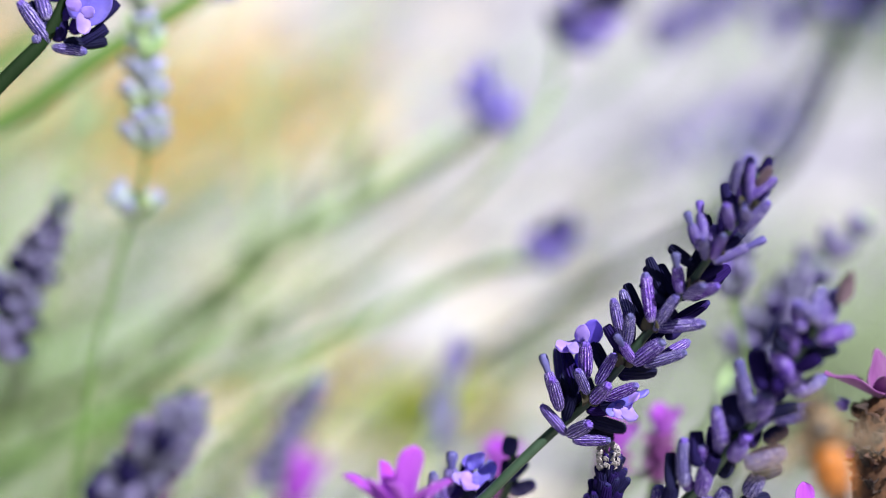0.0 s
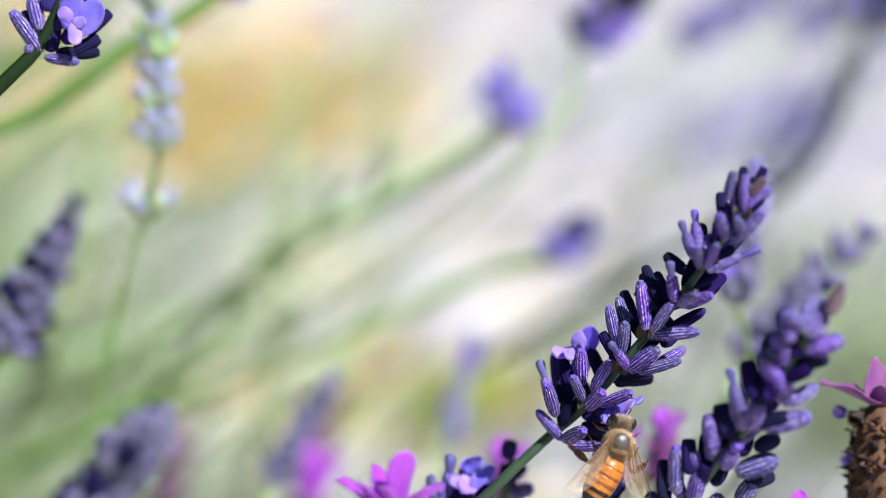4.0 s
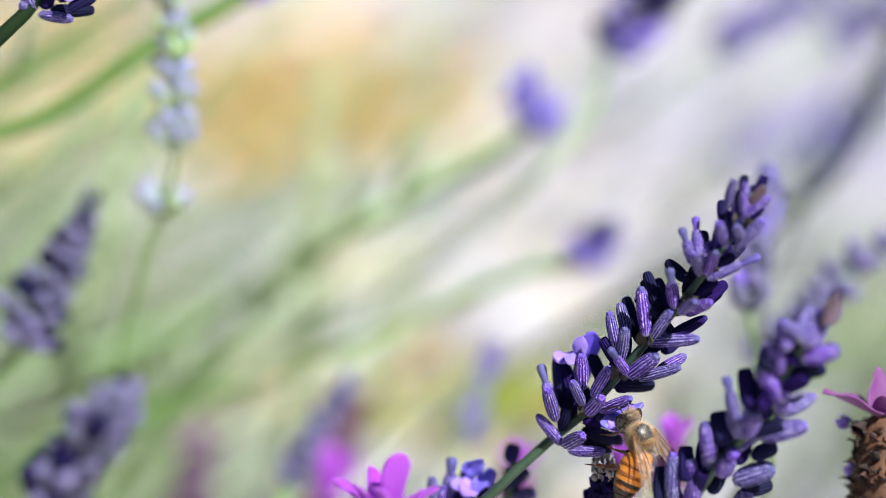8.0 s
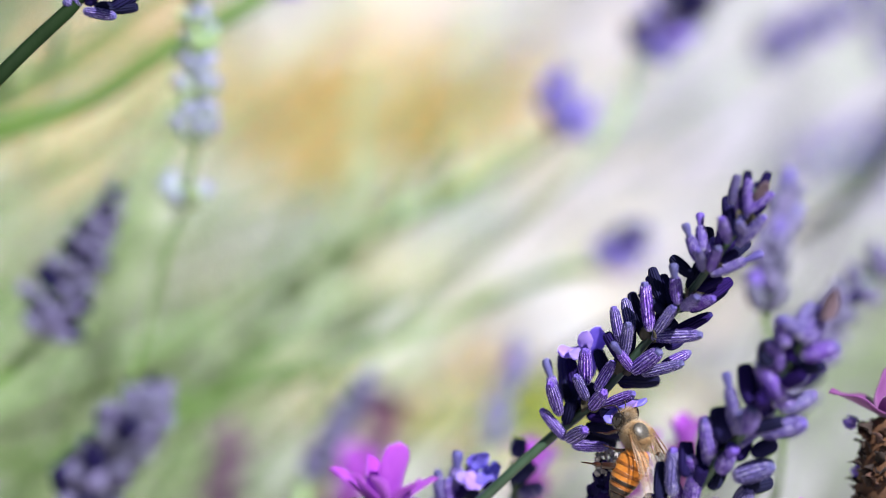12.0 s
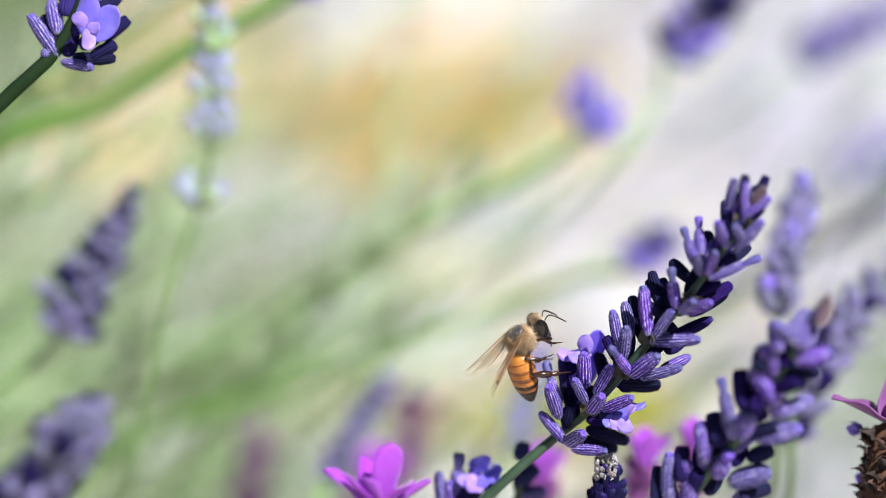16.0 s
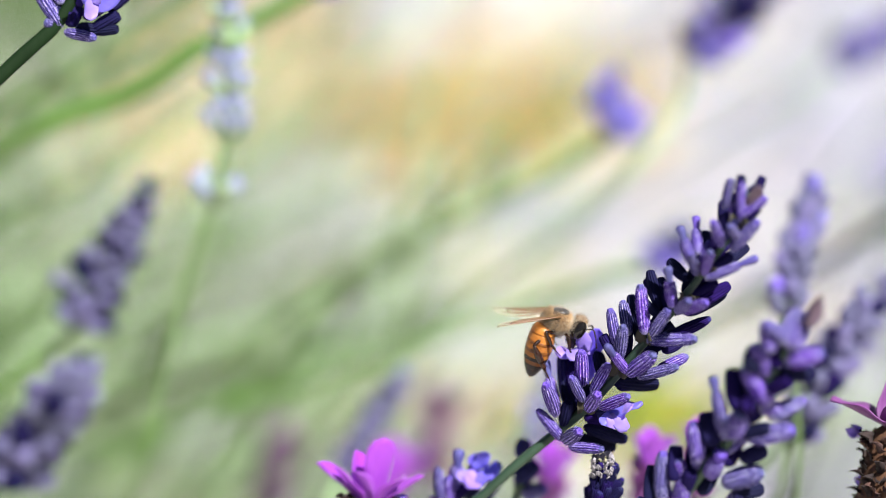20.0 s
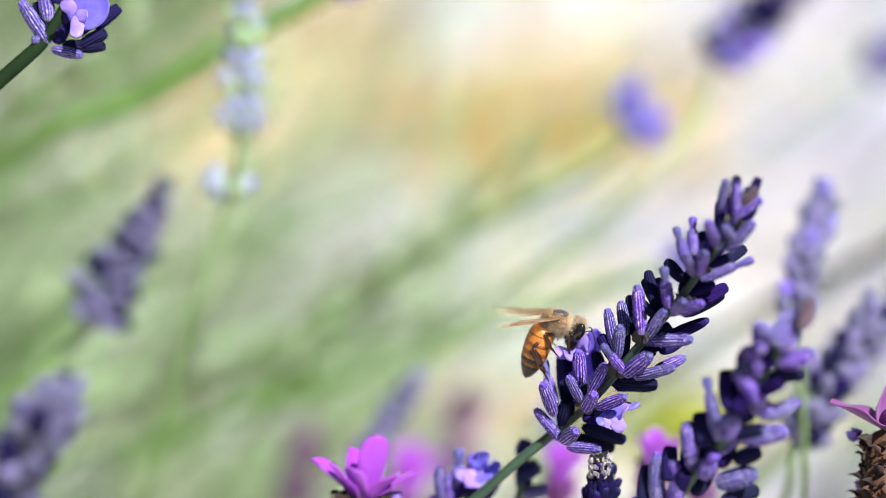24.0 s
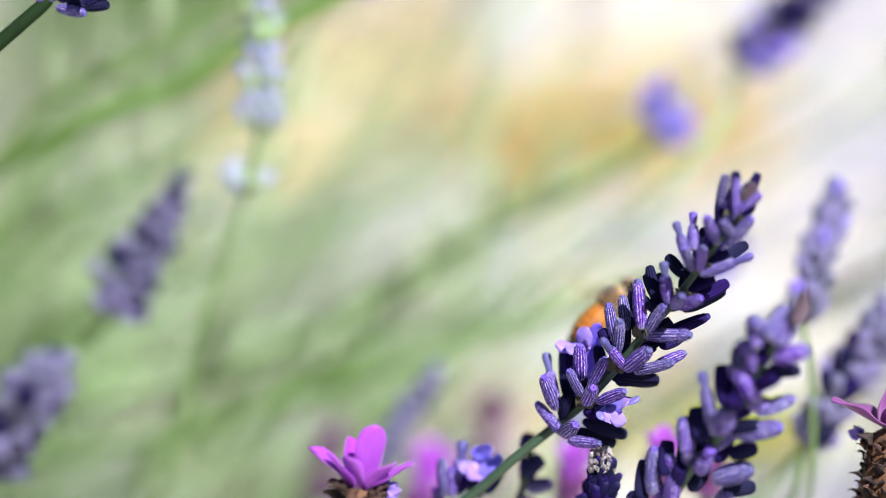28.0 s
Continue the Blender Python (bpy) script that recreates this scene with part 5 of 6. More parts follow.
# ---- honey bee ----
FUR = material("golden fur", (0.68, 0.46, 0.22), (0.24, 0.14, 0.065), 0.7, 900.0, amount=0.5, sheen=0.2, through_light=0.15)
FUR_DARK = material("brown fur", (0.10, 0.055, 0.025), (0.03, 0.018, 0.01), 0.7, 900.0, amount=0.6, sheen=0.3)
FUR_PALE = material("pale buff fur", (0.76, 0.66, 0.50), (0.34, 0.27, 0.18), 0.7, 900.0, amount=0.5, sheen=0.3, through_light=0.15)
FUR_BROWN = material("tawny brown fur", (0.30, 0.18, 0.08), (0.12, 0.07, 0.03), 0.7, 900.0, amount=0.6, through_light=0.1)
AMBER = material("amber shell", (0.74, 0.30, 0.05), (0.40, 0.115, 0.014), 0.32, 420.0, amount=0.5, bump=0.25, bump_scale=2500.0, coarse=260.0, through_light=0.2)
BAND = material("brown band", (0.36, 0.115, 0.018), (0.055, 0.02, 0.006), 0.35, 700.0, amount=0.3, bump=0.25, bump_scale=2500.0)
RUST = material("rusty brown shell", (0.42, 0.15, 0.025), (0.14, 0.04, 0.01), 0.3, 500.0, amount=0.5, bump=0.2, bump_scale=2500.0)
SHELL = material("black brown shell", (0.020, 0.009, 0.004), (0.007, 0.004, 0.002), 0.42, 500.0, bump=0.15, bump_scale=2500.0)
SHIELD = material("grey bald back plate", (0.075, 0.072, 0.07), (0.018, 0.017, 0.016), 0.38, 900.0, amount=0.5, bump=0.35, bump_scale=3500.0)
EYE = material("black compound eye", (0.010, 0.008, 0.007), (0.005, 0.004, 0.004), 0.10, 900.0)
LEG = material("brown leg shell", (0.032, 0.012, 0.006), (0.008, 0.004, 0.003), 0.2, 500.0, amount=0.5, bump=0.2, bump_scale=2000.0)
LEG_RED = material("red brown leg shell", (0.042, 0.015, 0.007), (0.016, 0.007, 0.004), 0.22, 500.0, amount=0.5, bump=0.2, bump_scale=2000.0)
VEIN = material("brown wing vein", (0.20, 0.10, 0.04), rough=0.4, scale=500.0)
WING = bpy.data.materials.new("amber tinted wing membrane")
WING.use_nodes = True
w_nodes, w_links = WING.node_tree.nodes, WING.node_tree.links
w_shell = w_nodes["Principled BSDF"]
w_shell.inputs["Base Color"].default_value, w_shell.inputs["Roughness"].default_value = (0.78, 0.68, 0.54, 1), 0.10
w_clear, w_mix, w_noise = w_nodes.new("ShaderNodeBsdfTransparent"), w_nodes.new("ShaderNodeMixShader"), w_nodes.new("ShaderNodeTexNoise")
w_noise.inputs["Scale"].default_value = 900
w_span = w_nodes.new("ShaderNodeMapRange")
w_span.inputs["To Min"].default_value, w_span.inputs["To Max"].default_value = 0.02, 0.10
w_clear.inputs["Color"].default_value = (0.985, 0.97, 0.945, 1)
w_links.new(w_noise.outputs["Fac"], w_span.inputs["Value"])
w_links.new(w_span.outputs[0], w_mix.inputs["Fac"])
w_links.new(w_clear.outputs[0], w_mix.inputs[1])
w_links.new(w_shell.outputs[0], w_mix.inputs[2])
w_links.new(w_mix.outputs[0], w_nodes["Material Output"].inputs["Surface"])


def ovoid(rx, ry, rz, seg=24, rings=16, m=None):
    bm = bmesh.new()
    bmesh.ops.create_uvsphere(bm, u_segments=seg, v_segments=rings, radius=1.0)
    bmesh.ops.transform(bm, matrix=(m or Matrix()) @ Matrix.Diagonal((rx * MM, ry * MM, rz * MM, 1)), verts=bm.verts)
    return bm


def fur(count, radii, length, seed, keep, back=0.5, thick=0.035):
    """Fine hairs standing on an egg shape; keep(unit vector) picks where they grow."""
    r_ = random.Random(seed)
    bm = bmesh.new()
    made = 0
    while made < count:
        d = Vector((r_.gauss(0, 1), r_.gauss(0, 1), r_.gauss(0, 1))).normalized()
        if not keep(d):
            continue
        made += 1
        p = Vector((d.x * radii[0], d.y * radii[1], d.z * radii[2]))
        way = (d + Vector((-back, 0, 0)) + Vector((r_.gauss(0, 0.3), r_.gauss(0, 0.3), r_.gauss(0, 0.3)))).normalized()
        u = way.orthogonal().normalized()
        v = way.cross(u)
        l = length * r_.uniform(0.5, 1.3)
        ring = [bm.verts.new((p - d * 0.05 + (u * math.cos(a) + v * math.sin(a)) * thick) * MM) for a in (0, 2.1, 4.2)]
        end = bm.verts.new((p + way * l) * MM)
        for i in range(3):
            bm.faces.new((ring[i], ring[(i + 1) % 3], end))
    return bm


bee = thing("honey_bee", Matrix(), "golden brown honey bee with banded amber abdomen", "bee")
TH = (1.62, 1.62, 1.72)
thorax = part("thorax", ovoid(*TH), FUR_DARK, bee)
part("thorax_fur", fur(2600, TH, 0.72, 3, lambda d: d.z > -0.35 and not (d.z > 0.62 and -0.45 < d.x < 0.75 and abs(d.y) < 0.62), thick=0.021), FUR, thorax, "golden fur")
part("side_fur", fur(1800, TH, 0.78, 13, lambda d: d.z < 0.35, thick=0.021), FUR_PALE, thorax, "pale buff fur")
part("brown_fur", fur(700, TH, 0.6, 23, lambda d: abs(d.y) > 0.45, thick=0.018), FUR_BROWN, thorax, "tawny brown fur")
part("back_plate", ovoid(1.12, 1.05, 0.42, m=Matrix.Translation((0.25 * MM, 0, 1.38 * MM))), SHIELD, thorax, "bald grey back plate")
part("back_plate_fur", fur(160, (1.12, 1.05, 0.45), 0.35, 33, lambda d: d.z > 0.2, thick=0.012), FUR_PALE, thorax, m=pose(0.25 * MM, 0, 1.38 * MM))
part("rear_plate", ovoid(0.5, 0.9, 0.4, m=Matrix.Translation((-1.0 * MM, 0, 0.9 * MM))), BAND, thorax, "amber rear back plate")

head = part("head", ovoid(0.82, 1.42, 1.30), SHELL, bee, m=pose(2.55 * MM, 0, -0.55 * MM, 0, 24, 0) @ Matrix.Scale(1.16, 4))
part("face_fur", fur(520, (0.82, 1.42, 1.30), 0.42, 4, lambda d: abs(d.y) < 0.5 and d.z > -0.75, back=-0.1, thick=0.016), FUR_PALE, head, "pale buff fur")
part("crown_fur", fur(360, (0.82, 1.3, 1.30), 0.55, 14, lambda d: d.z > 0.7 and abs(d.y) < 0.6, back=0.1, thick=0.018), FUR_BROWN, head, "tawny brown fur")
part("cheek_fur", fur(260, (0.82, 1.42, 1.30), 0.34, 24, lambda d: d.x < -0.25, back=0.5, thick=0.015), FUR_PALE, head, "pale buff fur")
snout = lathe([(0, 0.62 * MM), (0.45 * MM, 0.60 * MM), (0.95 * MM, 0.46 * MM), (1.3 * MM, 0.26 * MM)], 14, squash=1.25)
part("mouth", snout, SHELL, head, m=aim((0.30 * MM, 0, -0.85 * MM), (0.32, 0, -1)))
for s in (-1, 1):
    part("eye", ovoid(0.68, 0.50, 1.10, m=Matrix.Translation((0.10 * MM, s * 1.10 * MM, 0.16 * MM)) @ Matrix.Rotation(s * 0.28, 4, "Z")), EYE, head, "glossy black eye")
    part("antenna", tube([Vector(q) * MM for q in ((0.72, s * 0.28, 0.15), (1.15, s * 0.5, 0.75), (1.5, s * 0.7, 0.95), (2.2, s * 0.95, 0.35), (2.9, s * 1.1, -0.55))], [0.075 * MM, 0.065 * MM, 0.085 * MM, 0.085 * MM, 0.075 * MM], 7, 4), SHELL, head)
    part("mandible", tube([Vector(q) * MM for q in ((0.55, s * 0.45, -1.35), (0.85, s * 0.42, -1.85), (0.95, s * 0.12, -2.15))], [0.2 * MM, 0.16 * MM, 0.07 * MM], 7, 3), SHELL, head)
part("tongue", tube([Vector(q) * MM for q in ((0.6, 0, -1.7), (0.75, 0, -2.3), (0.7, 0, -3.0))], [0.18 * MM, 0.12 * MM, 0.05 * MM], 8, 4), LEG, head)

# the abdomen grows along -x from its waist and bends there
AB_LEN = 7.7
AB_R = [(0.0, 0.4), (0.03, 0.95), (0.09, 1.52), (0.20, 1.84), (0.36, 1.93), (0.54, 1.85), (0.70, 1.58), (0.84, 1.1), (0.94, 0.6), (1.0, 0.12)]
AB_FLAT = 0.87


def ab_radius(s):
    for (a, ra), (b, rb) in zip(AB_R, AB_R[1:]):
        if s <= b:
            return ra + (rb - ra) * (s - a) / (b - a)
    return AB_R[-1][1]


ALONG = Matrix.Rotation(radians(-90), 4, "Y")


def ab_ring(s0, s1, grow, flare=0.0):
    bm = lathe([((s0 + (s1 - s0) * k / 6) * AB_LEN * MM, (ab_radius(s0 + (s1 - s0) * k / 6) + grow + flare * (k / 6)) * MM) for k in range(7)], 32)
    bmesh.ops.transform(bm, matrix=ALONG @ Matrix.Diagonal((AB_FLAT, 1.0, 1.0, 1)), verts=bm.verts)
    return bm


def ab_fur(count, s0, s1, length, seed):
    """Short hairs that lie back along the abdomen between two stations."""
    r_ = random.Random(seed)
    bm = bmesh.new()
    for _ in range(count):
        s, a = r_.uniform(s0, s1), r_.uniform(0, 2 * math.pi)
        r = ab_radius(s) + 0.05
        d = Vector((0, math.cos(a), math.sin(a) * AB_FLAT))
        p = d * r + Vector((-s * AB_LEN, 0, 0))
        way = (d * 0.55 + Vector((-1, r_.gauss(0, 0.2), r_.gauss(0, 0.2)))).normalized()
        u = way.orthogonal().normalized()
        v = way.cross(u)
        ring = [bm.verts.new((p + (u * math.cos(b) + v * math.sin(b)) * 0.013) * MM) for b in (0, 2.1, 4.2)]
        end = bm.verts.new((p + way * length * r_.uniform(0.6, 1.3)) * MM)
        for i in range(3):
            bm.faces.new((ring[i], ring[(i + 1) % 3], end))
    return bm


core = lathe([(s * AB_LEN * MM, r * MM) for s, r in AB_R], 32)
bmesh.ops.transform(core, matrix=ALONG @ Matrix.Diagonal((AB_FLAT, 1.0, 1.0, 1)), verts=core.verts)
abdomen = part("abdomen", core, RUST, bee, m=pose(-1.35 * MM, 0, -0.25 * MM))
for s0, s1, shade, edge, wide in ((0.02, 0.19, AMBER, BAND, 0.03), (0.19, 0.36, AMBER, BAND, 0.048), (0.36, 0.52, AMBER, BAND, 0.062), (0.52, 0.67, AMBER, SHELL, 0.07), (0.67, 0.82, RUST, SHELL, 0.085), (0.82, 0.97, SHELL, SHELL, 0.04)):
    part("abdomen_plate", ab_ring(s0, s1, 0.02, 0.07), shade, abdomen)
    part("dark_band", ab_ring(s1 - wide, s1 - 0.003, 0.075, 0.015), edge, abdomen, "dark brown band")
    part("hair_band", ab_fur(170 if s0 < 0.6 else 80, s0 + 0.005, s0 + 0.10, 0.26, int(s0 * 100)), FUR if s0 < 0.6 else FUR_BROWN, abdomen, "pale hair band")
part("abdomen_fur", ab_fur(420, 0.02, 0.13, 0.4, 77), FUR, abdomen, "golden fur")


def wing_mesh(length, wide):
    """A thin wing that lies along -x from its hinge, its front edge towards +y."""
    bm = bmesh.new()
    n, k = 16, 8
    rows = []
    for side in (-0.5, 0.5):
        for i in range(n + 1):
            s = i / n
            w = wide * (0.16 + 0.84 * math.sin(math.pi * min(1, 0.08 + 0.80 * s)) ** 0.8) * (1 if s < 0.86 else max(0.05, (1 - ((s - 0.86) / 0.14) ** 2) ** 0.5))
            rows.append([bm.verts.new((-length * s * MM, (0.25 * wide - w * j / k + 0.12 * s * wide) * MM, (0.13 * math.sin(j * 1.9 + s * 6) + side * 0.03) * MM)) for j in range(k + 1)])
    a, b = rows[:n + 1], rows[n + 1:]
    for i in range(n):
        for j in range(k):
            bm.faces.new((a[i][j], a[i][j + 1], a[i + 1][j + 1], a[i + 1][j]))
            bm.faces.new((b[i][j], b[i + 1][j], b[i + 1][j + 1], b[i][j + 1]))
    return bm


VEIN_LINES = (((0, 0.22), (0.5, 0.28), (0.93, 0.3)), ((0, 0.18), (0.4, 0.1), (0.8, 0.2)), ((0, 0.1), (0.4, -0.18), (0.85, -0.1)), ((0.05, 0.05), (0.3, -0.35), (0.6, -0.5)), ((0.4, 0.1), (0.42, -0.18)), ((0.62, 0.2), (0.64, -0.14)))
WINGS = []
for side in (1, -1):
    for kind, length, wide, hinge in (("fore_wing", 8.5, 2.7, (0.1, 1.15, 1.05)), ("hind_wing", 6.0, 1.8, (-0.5, 1.2, 0.85))):
        bm = wing_mesh(length, wide)
        bmesh.ops.transform(bm, matrix=Matrix.Diagonal((1, side, 1, 1)), verts=bm.verts)
        bmesh.ops.recalc_face_normals(bm, faces=bm.faces)
        wing = part(kind, bm, WING, bee, "clear amber wing")
        for n, line in enumerate(VEIN_LINES):
            part("vein", tube([Vector((-length * s * MM, side * wide * y * MM, 0.06 * MM)) for s, y in line], [(0.10 if n == 0 else 0.065) * MM, 0.04 * MM], 5, 4), VEIN, wing)
        WINGS.append((wing, side, Vector((hinge[0], hinge[1] * side, hinge[2])) * MM, 0 if kind == "fore_wing" else 1))


def limb(points, radii):
    """One joint of a leg, thick in the middle."""
    return tube([Vector(q) * MM for q in points], [r * MM for r in radii], 8, 4)


# each leg: hip, knee, ankle and foot, in millimetres from the thorax
LEGS = []
for side in (1, -1):
    for kind, hip, knee, ankle, foot, wide in (
            ("front_leg", (1.0, 0.75, -1.2), (1.7, 1.5, -1.5), (1.9, 1.5, -2.9), (2.7, 1.3, -4.2), 0.85),
            ("middle_leg", (0.1, 0.85, -1.35), (-1.5, 2.0, -0.9), (-0.5, 2.1, -2.6), (0.9, 1.9, -3.9), 0.95),
            ("hind_leg", (-0.8, 0.85, -1.3), (-2.7, 2.1, -2.9), (-1.4, 2.3, -5.0), (0.2, 2.0, -7.4), 1.25)):
        h = Vector(hip)
        a, b, c = (Vector(q) - h for q in (knee, ankle, foot))
        for q in (h, a, b, c):
            q.y *= side
        mid = b.lerp(c, 0.45)
        leg = part(kind, limb((Vector(), a * 0.5, a), (0.20 * wide, 0.24 * wide, 0.15 * wide)), LEG, bee)
        part("shin", limb((a, a.lerp(b, 0.55), b), (0.12 * wide, (0.40 if kind == "hind_leg" else 0.26) * wide, (0.34 if kind == "hind_leg" else 0.22) * wide)), LEG, leg)
        part("heel", limb((b, b.lerp(mid, 0.5), mid), (0.16 * wide, 0.30 * wide if kind == "hind_leg" else 0.18 * wide, 0.12 * wide)), LEG_RED if kind == "hind_leg" else LEG, leg)
        part("foot", limb((mid, mid.lerp(c, 0.5), c), (0.09 * wide, 0.085 * wide, 0.05 * wide)), LEG_RED, leg)
        LEGS.append((leg, side, h * MM))


def motions():
    """All that moves besides the camera: the bee with its wings and abdomen, and two swaying lavender heads."""
    rows = [
        (0, (0.0351, -0.0524, 0.3972), (-0.131, 0.475, 0.87), (-0.231, -0.762, 0.605), 5, 0),
        (0.3, (0.0301, -0.0520, 0.3977), (0.124, 0.46, 0.879), (-0.228, -0.762, 0.606), 5, 0),
        (0.5, (0.0287, -0.0502, 0.3966), (0.321, 0.434, 0.842), (-0.226, -0.762, 0.607), 5, 0),
        (1, (0.0259, -0.0470, 0.3964), (0.539, 0.385, 0.75), (-0.271, -0.705, 0.655), 5, 0),
        (1.5, (0.0191, -0.0271, 0.3898), (0.643, 0.435, 0.63), (-0.269, -0.707, 0.654), 5, 0),
        (2, (0.0158, -0.0054, 0.3808), (0.679, 0.46, 0.572), (-0.267, -0.708, 0.653), 5, 0),
        (2.5, (0.0152, -0.0041, 0.3789), (0.681, 0.423, 0.598), (-0.309, -0.697, 0.647), 8, 0),
        (3, (0.0181, -0.0086, 0.3785), (0.452, 0.494, 0.742), (0.089, -0.774, 0.626), 10, -12),
        (3.3, (0.0190, -0.0096, 0.3774), (0.595, 0.459, 0.66), (0.091, -0.773, 0.628), 12, -12),
        (3.5, (0.0195, -0.0100, 0.3773), (0.547, 0.475, 0.689), (0.141, -0.771, 0.622), 12, -12),
        (5.5, (0.0230, -0.0085, 0.3774), (-0.302, 0.588, 0.75), (0.452, -0.725, 0.519), 36, -42),
        (8, (0.0238, -0.0087, 0.3783), (-0.332, 0.577, 0.746), (0.466, -0.717, 0.519), 36, -42),
        (11, (0.0235, -0.0087, 0.3782), (-0.332, 0.566, 0.755), (0.487, -0.706, 0.514), 36, -42),
        (12, (0.0231, -0.0088, 0.3779), (-0.338, 0.561, 0.756), (0.492, -0.704, 0.512), 36, -42),
        (12.5, (0.0231, -0.0082, 0.3773), (-0.343, 0.559, 0.755), (0.497, -0.7, 0.513), 36, -42),
        (13.5, (0.0180, -0.0048, 0.3797), (-0.388, 0.503, 0.772), (0.061, -0.774, 0.63), 12, 0),
        (14.5, (0.0134, -0.0041, 0.3873), (0.019, 0.459, 0.888), (-0.64, -0.615, 0.46), 42, 0),
        (15, (0.0120, -0.0046, 0.3864), (0.035, 0.46, 0.887), (-0.639, -0.617, 0.459), 44, 0),
        (15.5, (0.0108, -0.0034, 0.3872), (0.168, 0.462, 0.871), (-0.736, -0.446, 0.51), 46, 0),
        (16, (0.0100, -0.0012, 0.3891), (0.690, 0.350, 0.633), (-0.640, -0.300, 0.700), 62, 0),
        (16.5, (0.0092, -0.0013, 0.3879), (0.748, 0.332, 0.575), (-0.697, -0.217, 0.684), 62, 0),
        (17, (0.0098, 0.0016, 0.3876), (0.704, 0.349, 0.619), (-0.632, -0.124, 0.765), 62, 0),
        (17.5, (0.0120, 0.0025, 0.3886), (0.975, 0.214, 0.067), (-0.116, 0.055, 0.992), 66, 0),
        (18.5, (0.0144, 0.0031, 0.3892), (0.963, 0.093, -0.253), (0.231, 0.078, 0.97), 82, 0),
        (20, (0.0147, 0.0028, 0.3893), (0.962, 0.106, -0.251), (0.228, 0.08, 0.97), 84, 0),
        (21.5, (0.0147, 0.0022, 0.3894), (0.961, 0.117, -0.251), (0.228, 0.077, 0.971), 84, 0),
        (23.5, (0.0149, 0.0025, 0.3893), (0.959, 0.135, -0.251), (0.226, 0.08, 0.971), 82, 0),
        (24.5, (0.0146, 0.0020, 0.3892), (0.961, 0.149, -0.233), (0.226, 0.08, 0.971), 78, 0),
        (25, (0.0144, 0.0022, 0.3894), (0.968, 0.179, -0.177), (0.176, 0.076, 0.982), 72, 0),
        (25.5, (0.0130, 0.0024, 0.3901), (0.971, 0.24, -0.024), (-0.022, 0.052, 0.998), 56, 0),
        (26, (0.0134, 0.0022, 0.3902), (0.92, 0.328, 0.214), (-0.276, 0.051, 0.96), 34, 0),
        (26.5, (0.0133, 0.0026, 0.3907), (0.893, 0.35, 0.282), (-0.329, 0.037, 0.943), 24, 0),
        (26.8, (0.0135, 0.0038, 0.3911), (0.841, 0.383, 0.383), (-0.442, -0.006, 0.897), 16, 0),
        (27, (0.0162, 0.0010, 0.3925), (0.922, 0.359, 0.148), (-0.239, 0.108, 0.965), 6, 0),
        (27.2, (0.0155, 0.0055, 0.3879), (0.915, 0.322, -0.242), (0.143, 0.172, 0.975), 4, 0),
        (27.4, (0.0172, 0.0124, 0.3834), (0.806, 0.548, 0.225), (-0.34, 0.079, 0.937), 4, 0),
        (27.6, (0.0153, 0.0180, 0.3792), (0.746, 0.504, 0.435), (-0.477, -0.017, 0.879), 6, 0),
        (27.8, (0.0181, 0.0199, 0.3808), (0.75, 0.422, 0.509), (-0.518, -0.087, 0.851), 6, 0),
        (28, (0.0201, 0.0212, 0.3838), (0.749, 0.423, 0.509), (-0.518, -0.088, 0.851), 6, 0),
    ]
    poses, bends = [], []
    for t, place, ahead, back, bend, swing in rows:
        x = Vector(ahead).normalized()
        z = (Vector(back) - x * Vector(back).dot(x)).normalized()
        poses.append((t, Matrix.Translation(place) @ Matrix((x, z.cross(x), z)).transposed().to_4x4()))
        bends.append((t, pose(-1.35 * MM, 0, -0.25 * MM, 0, -bend, swing)))
    walk(bee, poses)
    walk(abdomen, bends)
    for wing, side, hinge, hind in WINGS:
        keys = []
        for k in range(28 * FPS + 1):
            t = k / FPS
            flying = t < 2.2 or t > 26.6
            if flying:
                beat = (0, 76, 0, -76)[k % 4]
                turn = Euler((radians(side * beat), 0, radians(-side * (75 - 12 * hind))), "ZYX")
            elif k % 15 and not 2.2 <= t <= 2.5 and not 26.4 <= t <= 26.6:
                continue
            else:
                droop = -13 if 17.4 < t < 25.2 else -2
                spread = 30 if 2.2 < t < 4.5 else 13
                turn = Euler((radians(side * (10 + 4 * math.sin(t * 1.7))), radians(droop + 2 * math.sin(t * 1.1)), radians(-side * (spread + 3 * math.sin(t * 0.9) - 4 * hind))))
            keys.append((t, Matrix.LocRotScale(hinge, turn, None)))
        walk(wing, keys)
    for leg, side, hip in LEGS:
        walk(leg, [(t, Matrix.LocRotScale(hip, Euler((radians(side * out), radians(fore), 0)), None)) for t, out, fore in (
            (0, 8, 10), (2.3, 10, 5), (3.2, 40, 0), (12.5, 40, 0), (14.5, 6, -8), (17.2, 4, -8), (18, 0, 0), (25, 0, 0), (26, 2, 6), (26.7, 2, 12), (28, 4, 12))])
    home = sway_top.matrix_basis.copy()
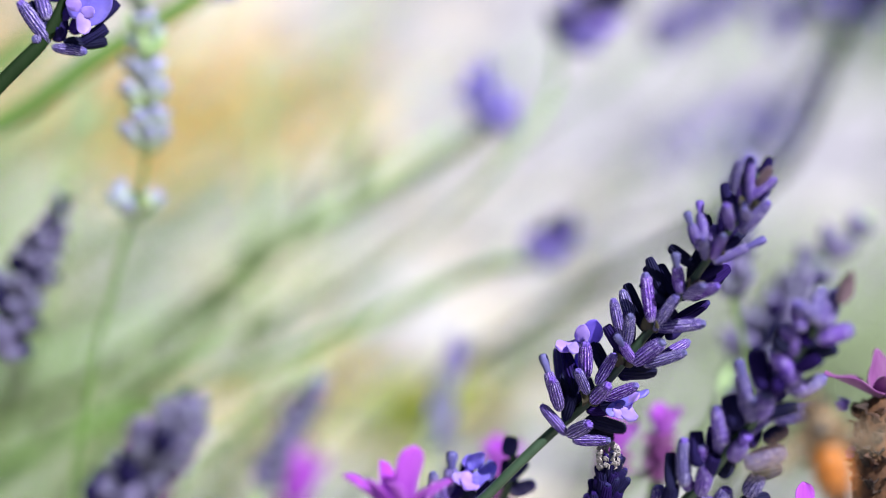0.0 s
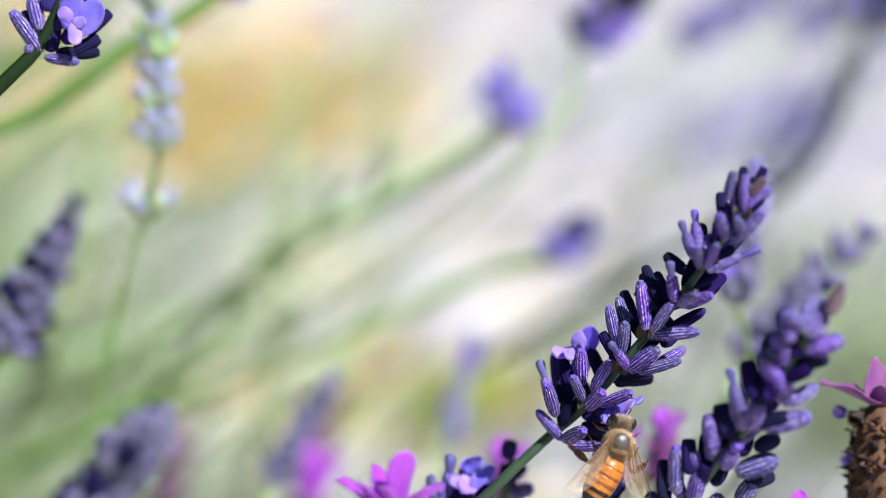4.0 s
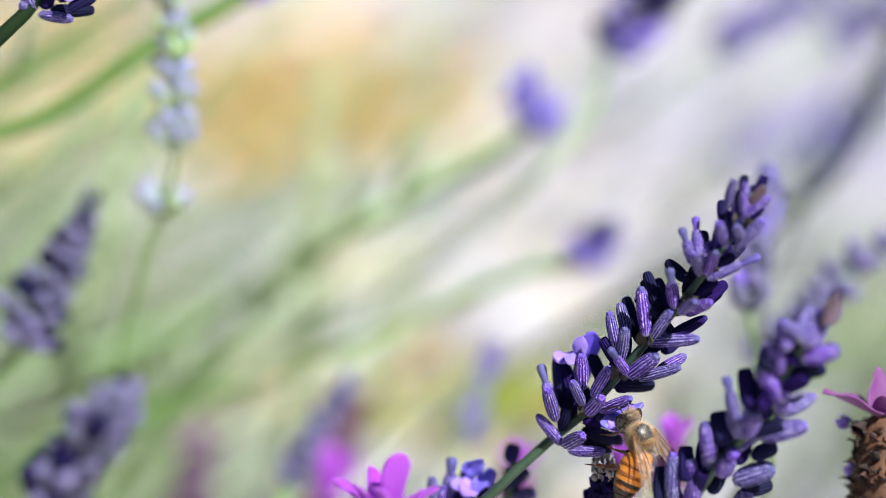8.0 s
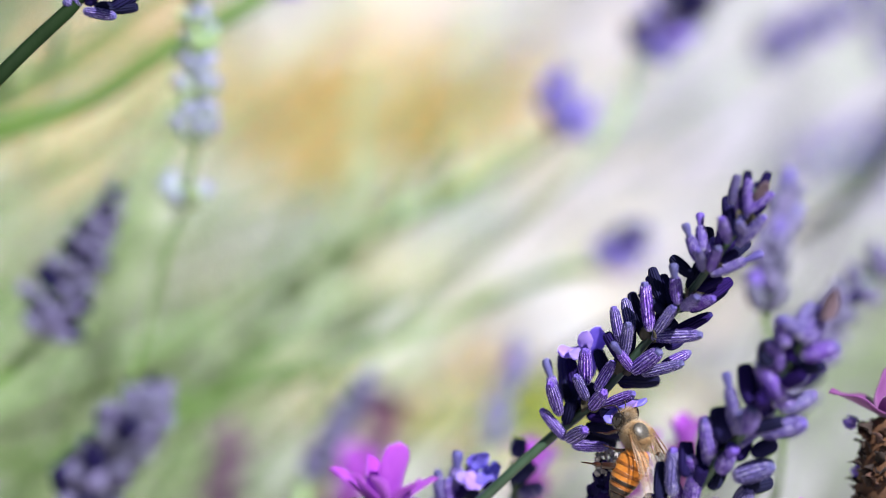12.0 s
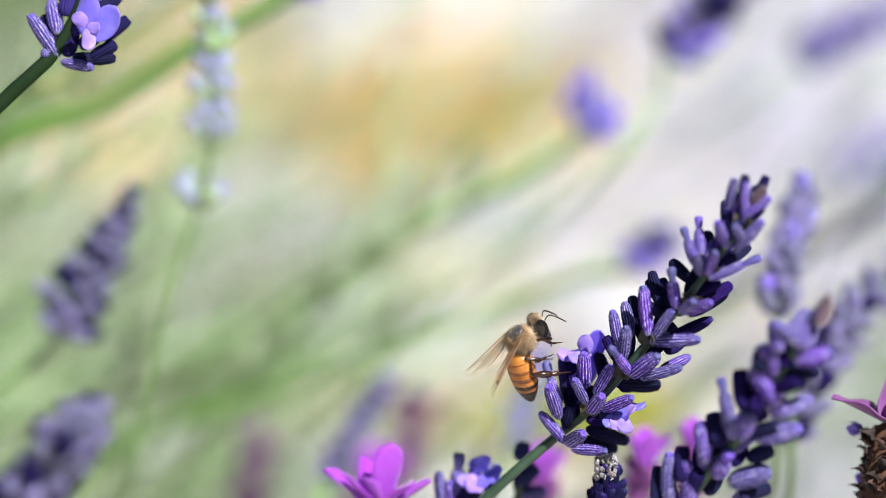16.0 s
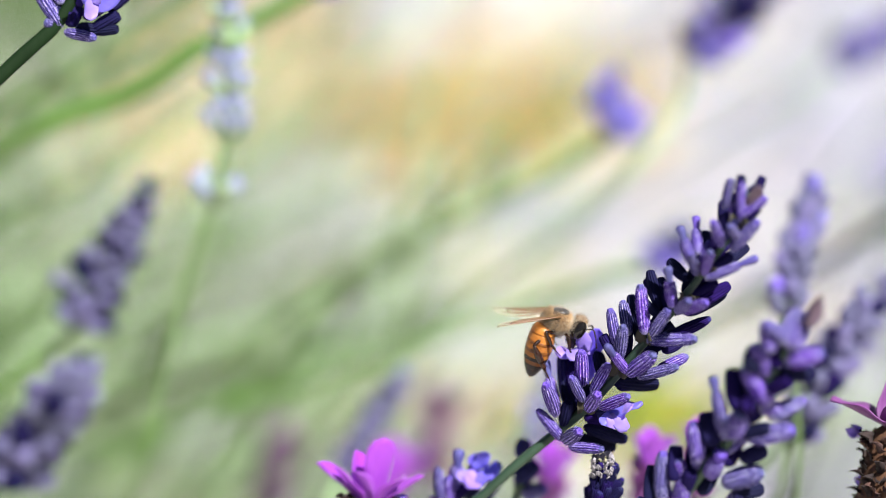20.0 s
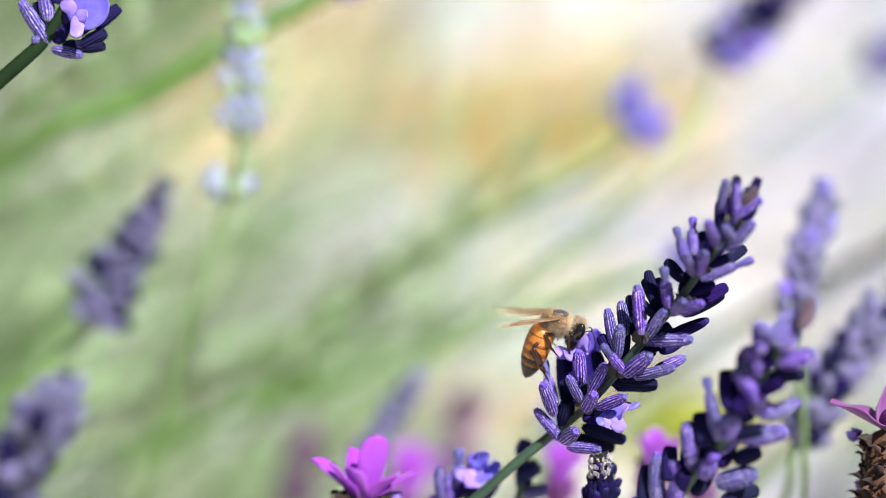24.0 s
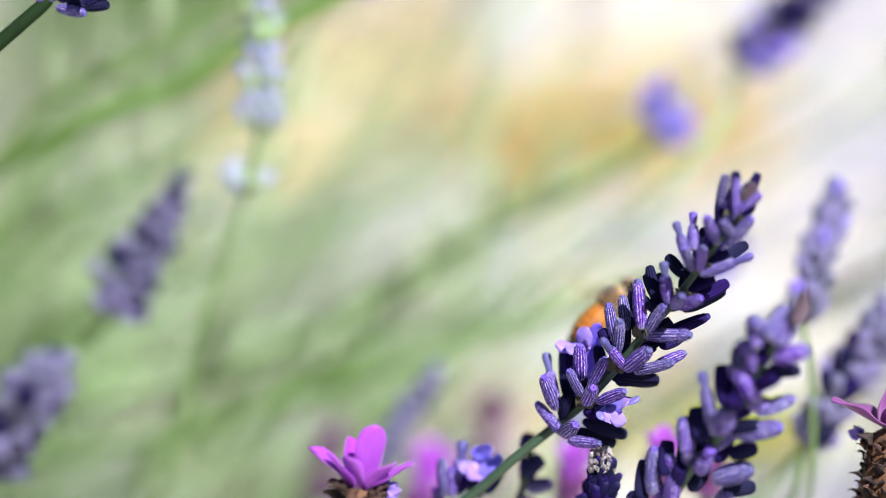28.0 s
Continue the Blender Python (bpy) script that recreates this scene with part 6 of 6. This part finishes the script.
    walk(sway_top, [(t, Matrix.Translation(Vector((x, y, z)) * MM) @ home) for t, x, y, z in (
        (0, 2.91, 11.43, -3.29),
        (0.5, 2.11, 11.15, -2.95),
        (1, 2.11, 10.09, -3.15),
        (1.5, 2.01, 9.63, -4.71),
        (2, 1.10, 9.21, -4.75),
        (2.5, 0.47, 9.17, -3.12),
        (3, 1.00, 8.85, -2.10),
        (3.5, 1.57, 7.64, -3.12),
        (5.5, 1.52, 8.01, -0.62),
        (6, 0.78, 6.85, -1.66),
        (6.5, -1.10, 6.00, -2.47),
        (7, -0.74, 6.05, -1.27),
        (7.5, 0.92, 6.93, 1.27),
        (8, 0.53, 7.38, 3.02),
        (8.5, -0.56, 6.71, 1.88),
        (9, -0.08, 5.34, -0.17),
        (9.5, 1.39, 5.27, -0.29),
        (10, 1.54, 4.46, 1.58),
        (10.5, 0.80, 4.70, 2.45),
        (11, 1.69, 4.37, 1.72),
        (11.5, 3.44, 3.90, 1.88),
        (12, 4.63, 4.03, 2.56),
        (12.5, 2.44, 4.32, 2.46),
        (14.5, 1.17, 2.03, 0.28),
        (15, -0.71, 1.82, 0.38),
        (15.5, -0.02, 0.51, -1.40),
        (16, 1.18, 0.37, -2.73),
        (16.5, 0.88, 0.99, -1.52),
        (17, 0.00, 0.00, 0.00),
        (17.5, -0.02, -0.44, -0.82),
        (18, 0.04, -0.57, -1.17),
        (18.5, -0.58, -0.44, 0.06),
        (19, -1.21, 0.12, 0.86),
        (19.5, -0.04, -0.72, 1.11),
        (20, 1.56, -1.09, 0.65),
        (20.5, 0.82, -1.25, 0.57),
        (21, -0.76, -2.31, 0.83),
        (21.5, -0.05, -2.87, 0.25),
        (23.5, -1.43, -4.35, -0.65),
        (24, -0.16, -4.67, -0.82),
        (24.5, 0.08, -3.71, 2.95),
        (25, -2.31, -2.99, 6.24),
        (25.5, -1.52, -3.78, 4.42),
        (26, -1.07, -5.50, 1.78),
        (26.5, -2.08, -5.36, 1.97),
        (27, -1.96, -4.66, 4.59),
        (27.5, -0.29, -4.96, 5.72),
        (28, 0.16, -6.26, 3.71),
    )])
    home_low = sway_low.matrix_basis.copy()
    walk(sway_low, [(t, Matrix.Translation(Vector((x, y, z)) * MM) @ home_low) for t, x, y, z in (
        (0, 3.53, 4.06, -4.49),
        (0.5, 2.98, 3.77, -4.04),
        (1, 1.75, 3.01, -3.24),
        (1.5, 1.03, 2.92, -4.25),
        (2, 0.68, 2.10, -5.38),
        (2.5, 1.26, 1.53, -5.38),
        (3, 1.68, 1.50, -4.01),
        (3.5, 1.50, 0.77, -3.50),
        (5.5, 2.85, 0.46, -3.28),
        (6, 3.23, -0.64, -4.42),
        (6.5, 1.53, -1.30, -4.58),
        (7, -0.71, -1.05, -3.21),
        (7.5, -1.86, 0.77, 1.31),
        (8, 0.00, 0.00, 0.00),
        (8.5, 1.27, -0.74, -1.21),
        (9, 0.05, -1.29, -1.44),
        (9.5, -0.96, -1.34, -1.66),
        (10, 0.35, -2.22, -0.33),
        (10.5, 3.18, -2.03, -0.13),
        (11, 5.79, -2.39, -1.55),
        (11.5, 5.14, -2.96, -2.16),
        (12, 4.36, -2.87, -1.54),
        (12.5, 3.83, -2.07, -0.48),
        (14.5, 3.10, -3.57, -1.66),
        (15, 2.37, -2.48, 1.54),
        (15.5, 0.58, -3.22, 1.34),
        (16, -0.42, -4.40, -2.33),
        (16.5, 1.50, -4.40, -3.26),
        (17, 2.74, -5.05, -1.27),
        (17.5, 1.34, -4.30, 0.97),
        (18, -0.82, -4.74, 0.14),
        (18.5, -0.57, -5.56, -1.30),
        (19, 0.83, -5.13, -1.59),
        (19.5, 2.49, -5.11, 0.56),
        (20, 0.89, -5.39, 1.32),
        (20.5, -0.53, -6.15, -0.05),
        (21, 0.60, -7.34, -1.51),
        (21.5, 1.71, -7.59, -1.58),
        (23.5, 1.31, -8.25, -1.05),
        (24, 1.21, -8.35, -0.34),
        (24.5, 0.23, -8.13, 1.82),
        (25, -0.02, -7.97, 2.70),
        (25.5, 0.96, -8.58, 1.02),
        (26, 1.54, -10.03, -1.24),
        (26.5, 0.65, -10.00, -1.33),
        (27, -0.34, -9.45, 1.10),
        (27.5, 0.45, -9.44, 3.18),
        (28, 1.83, -10.50, 1.46),
    )])


motions()
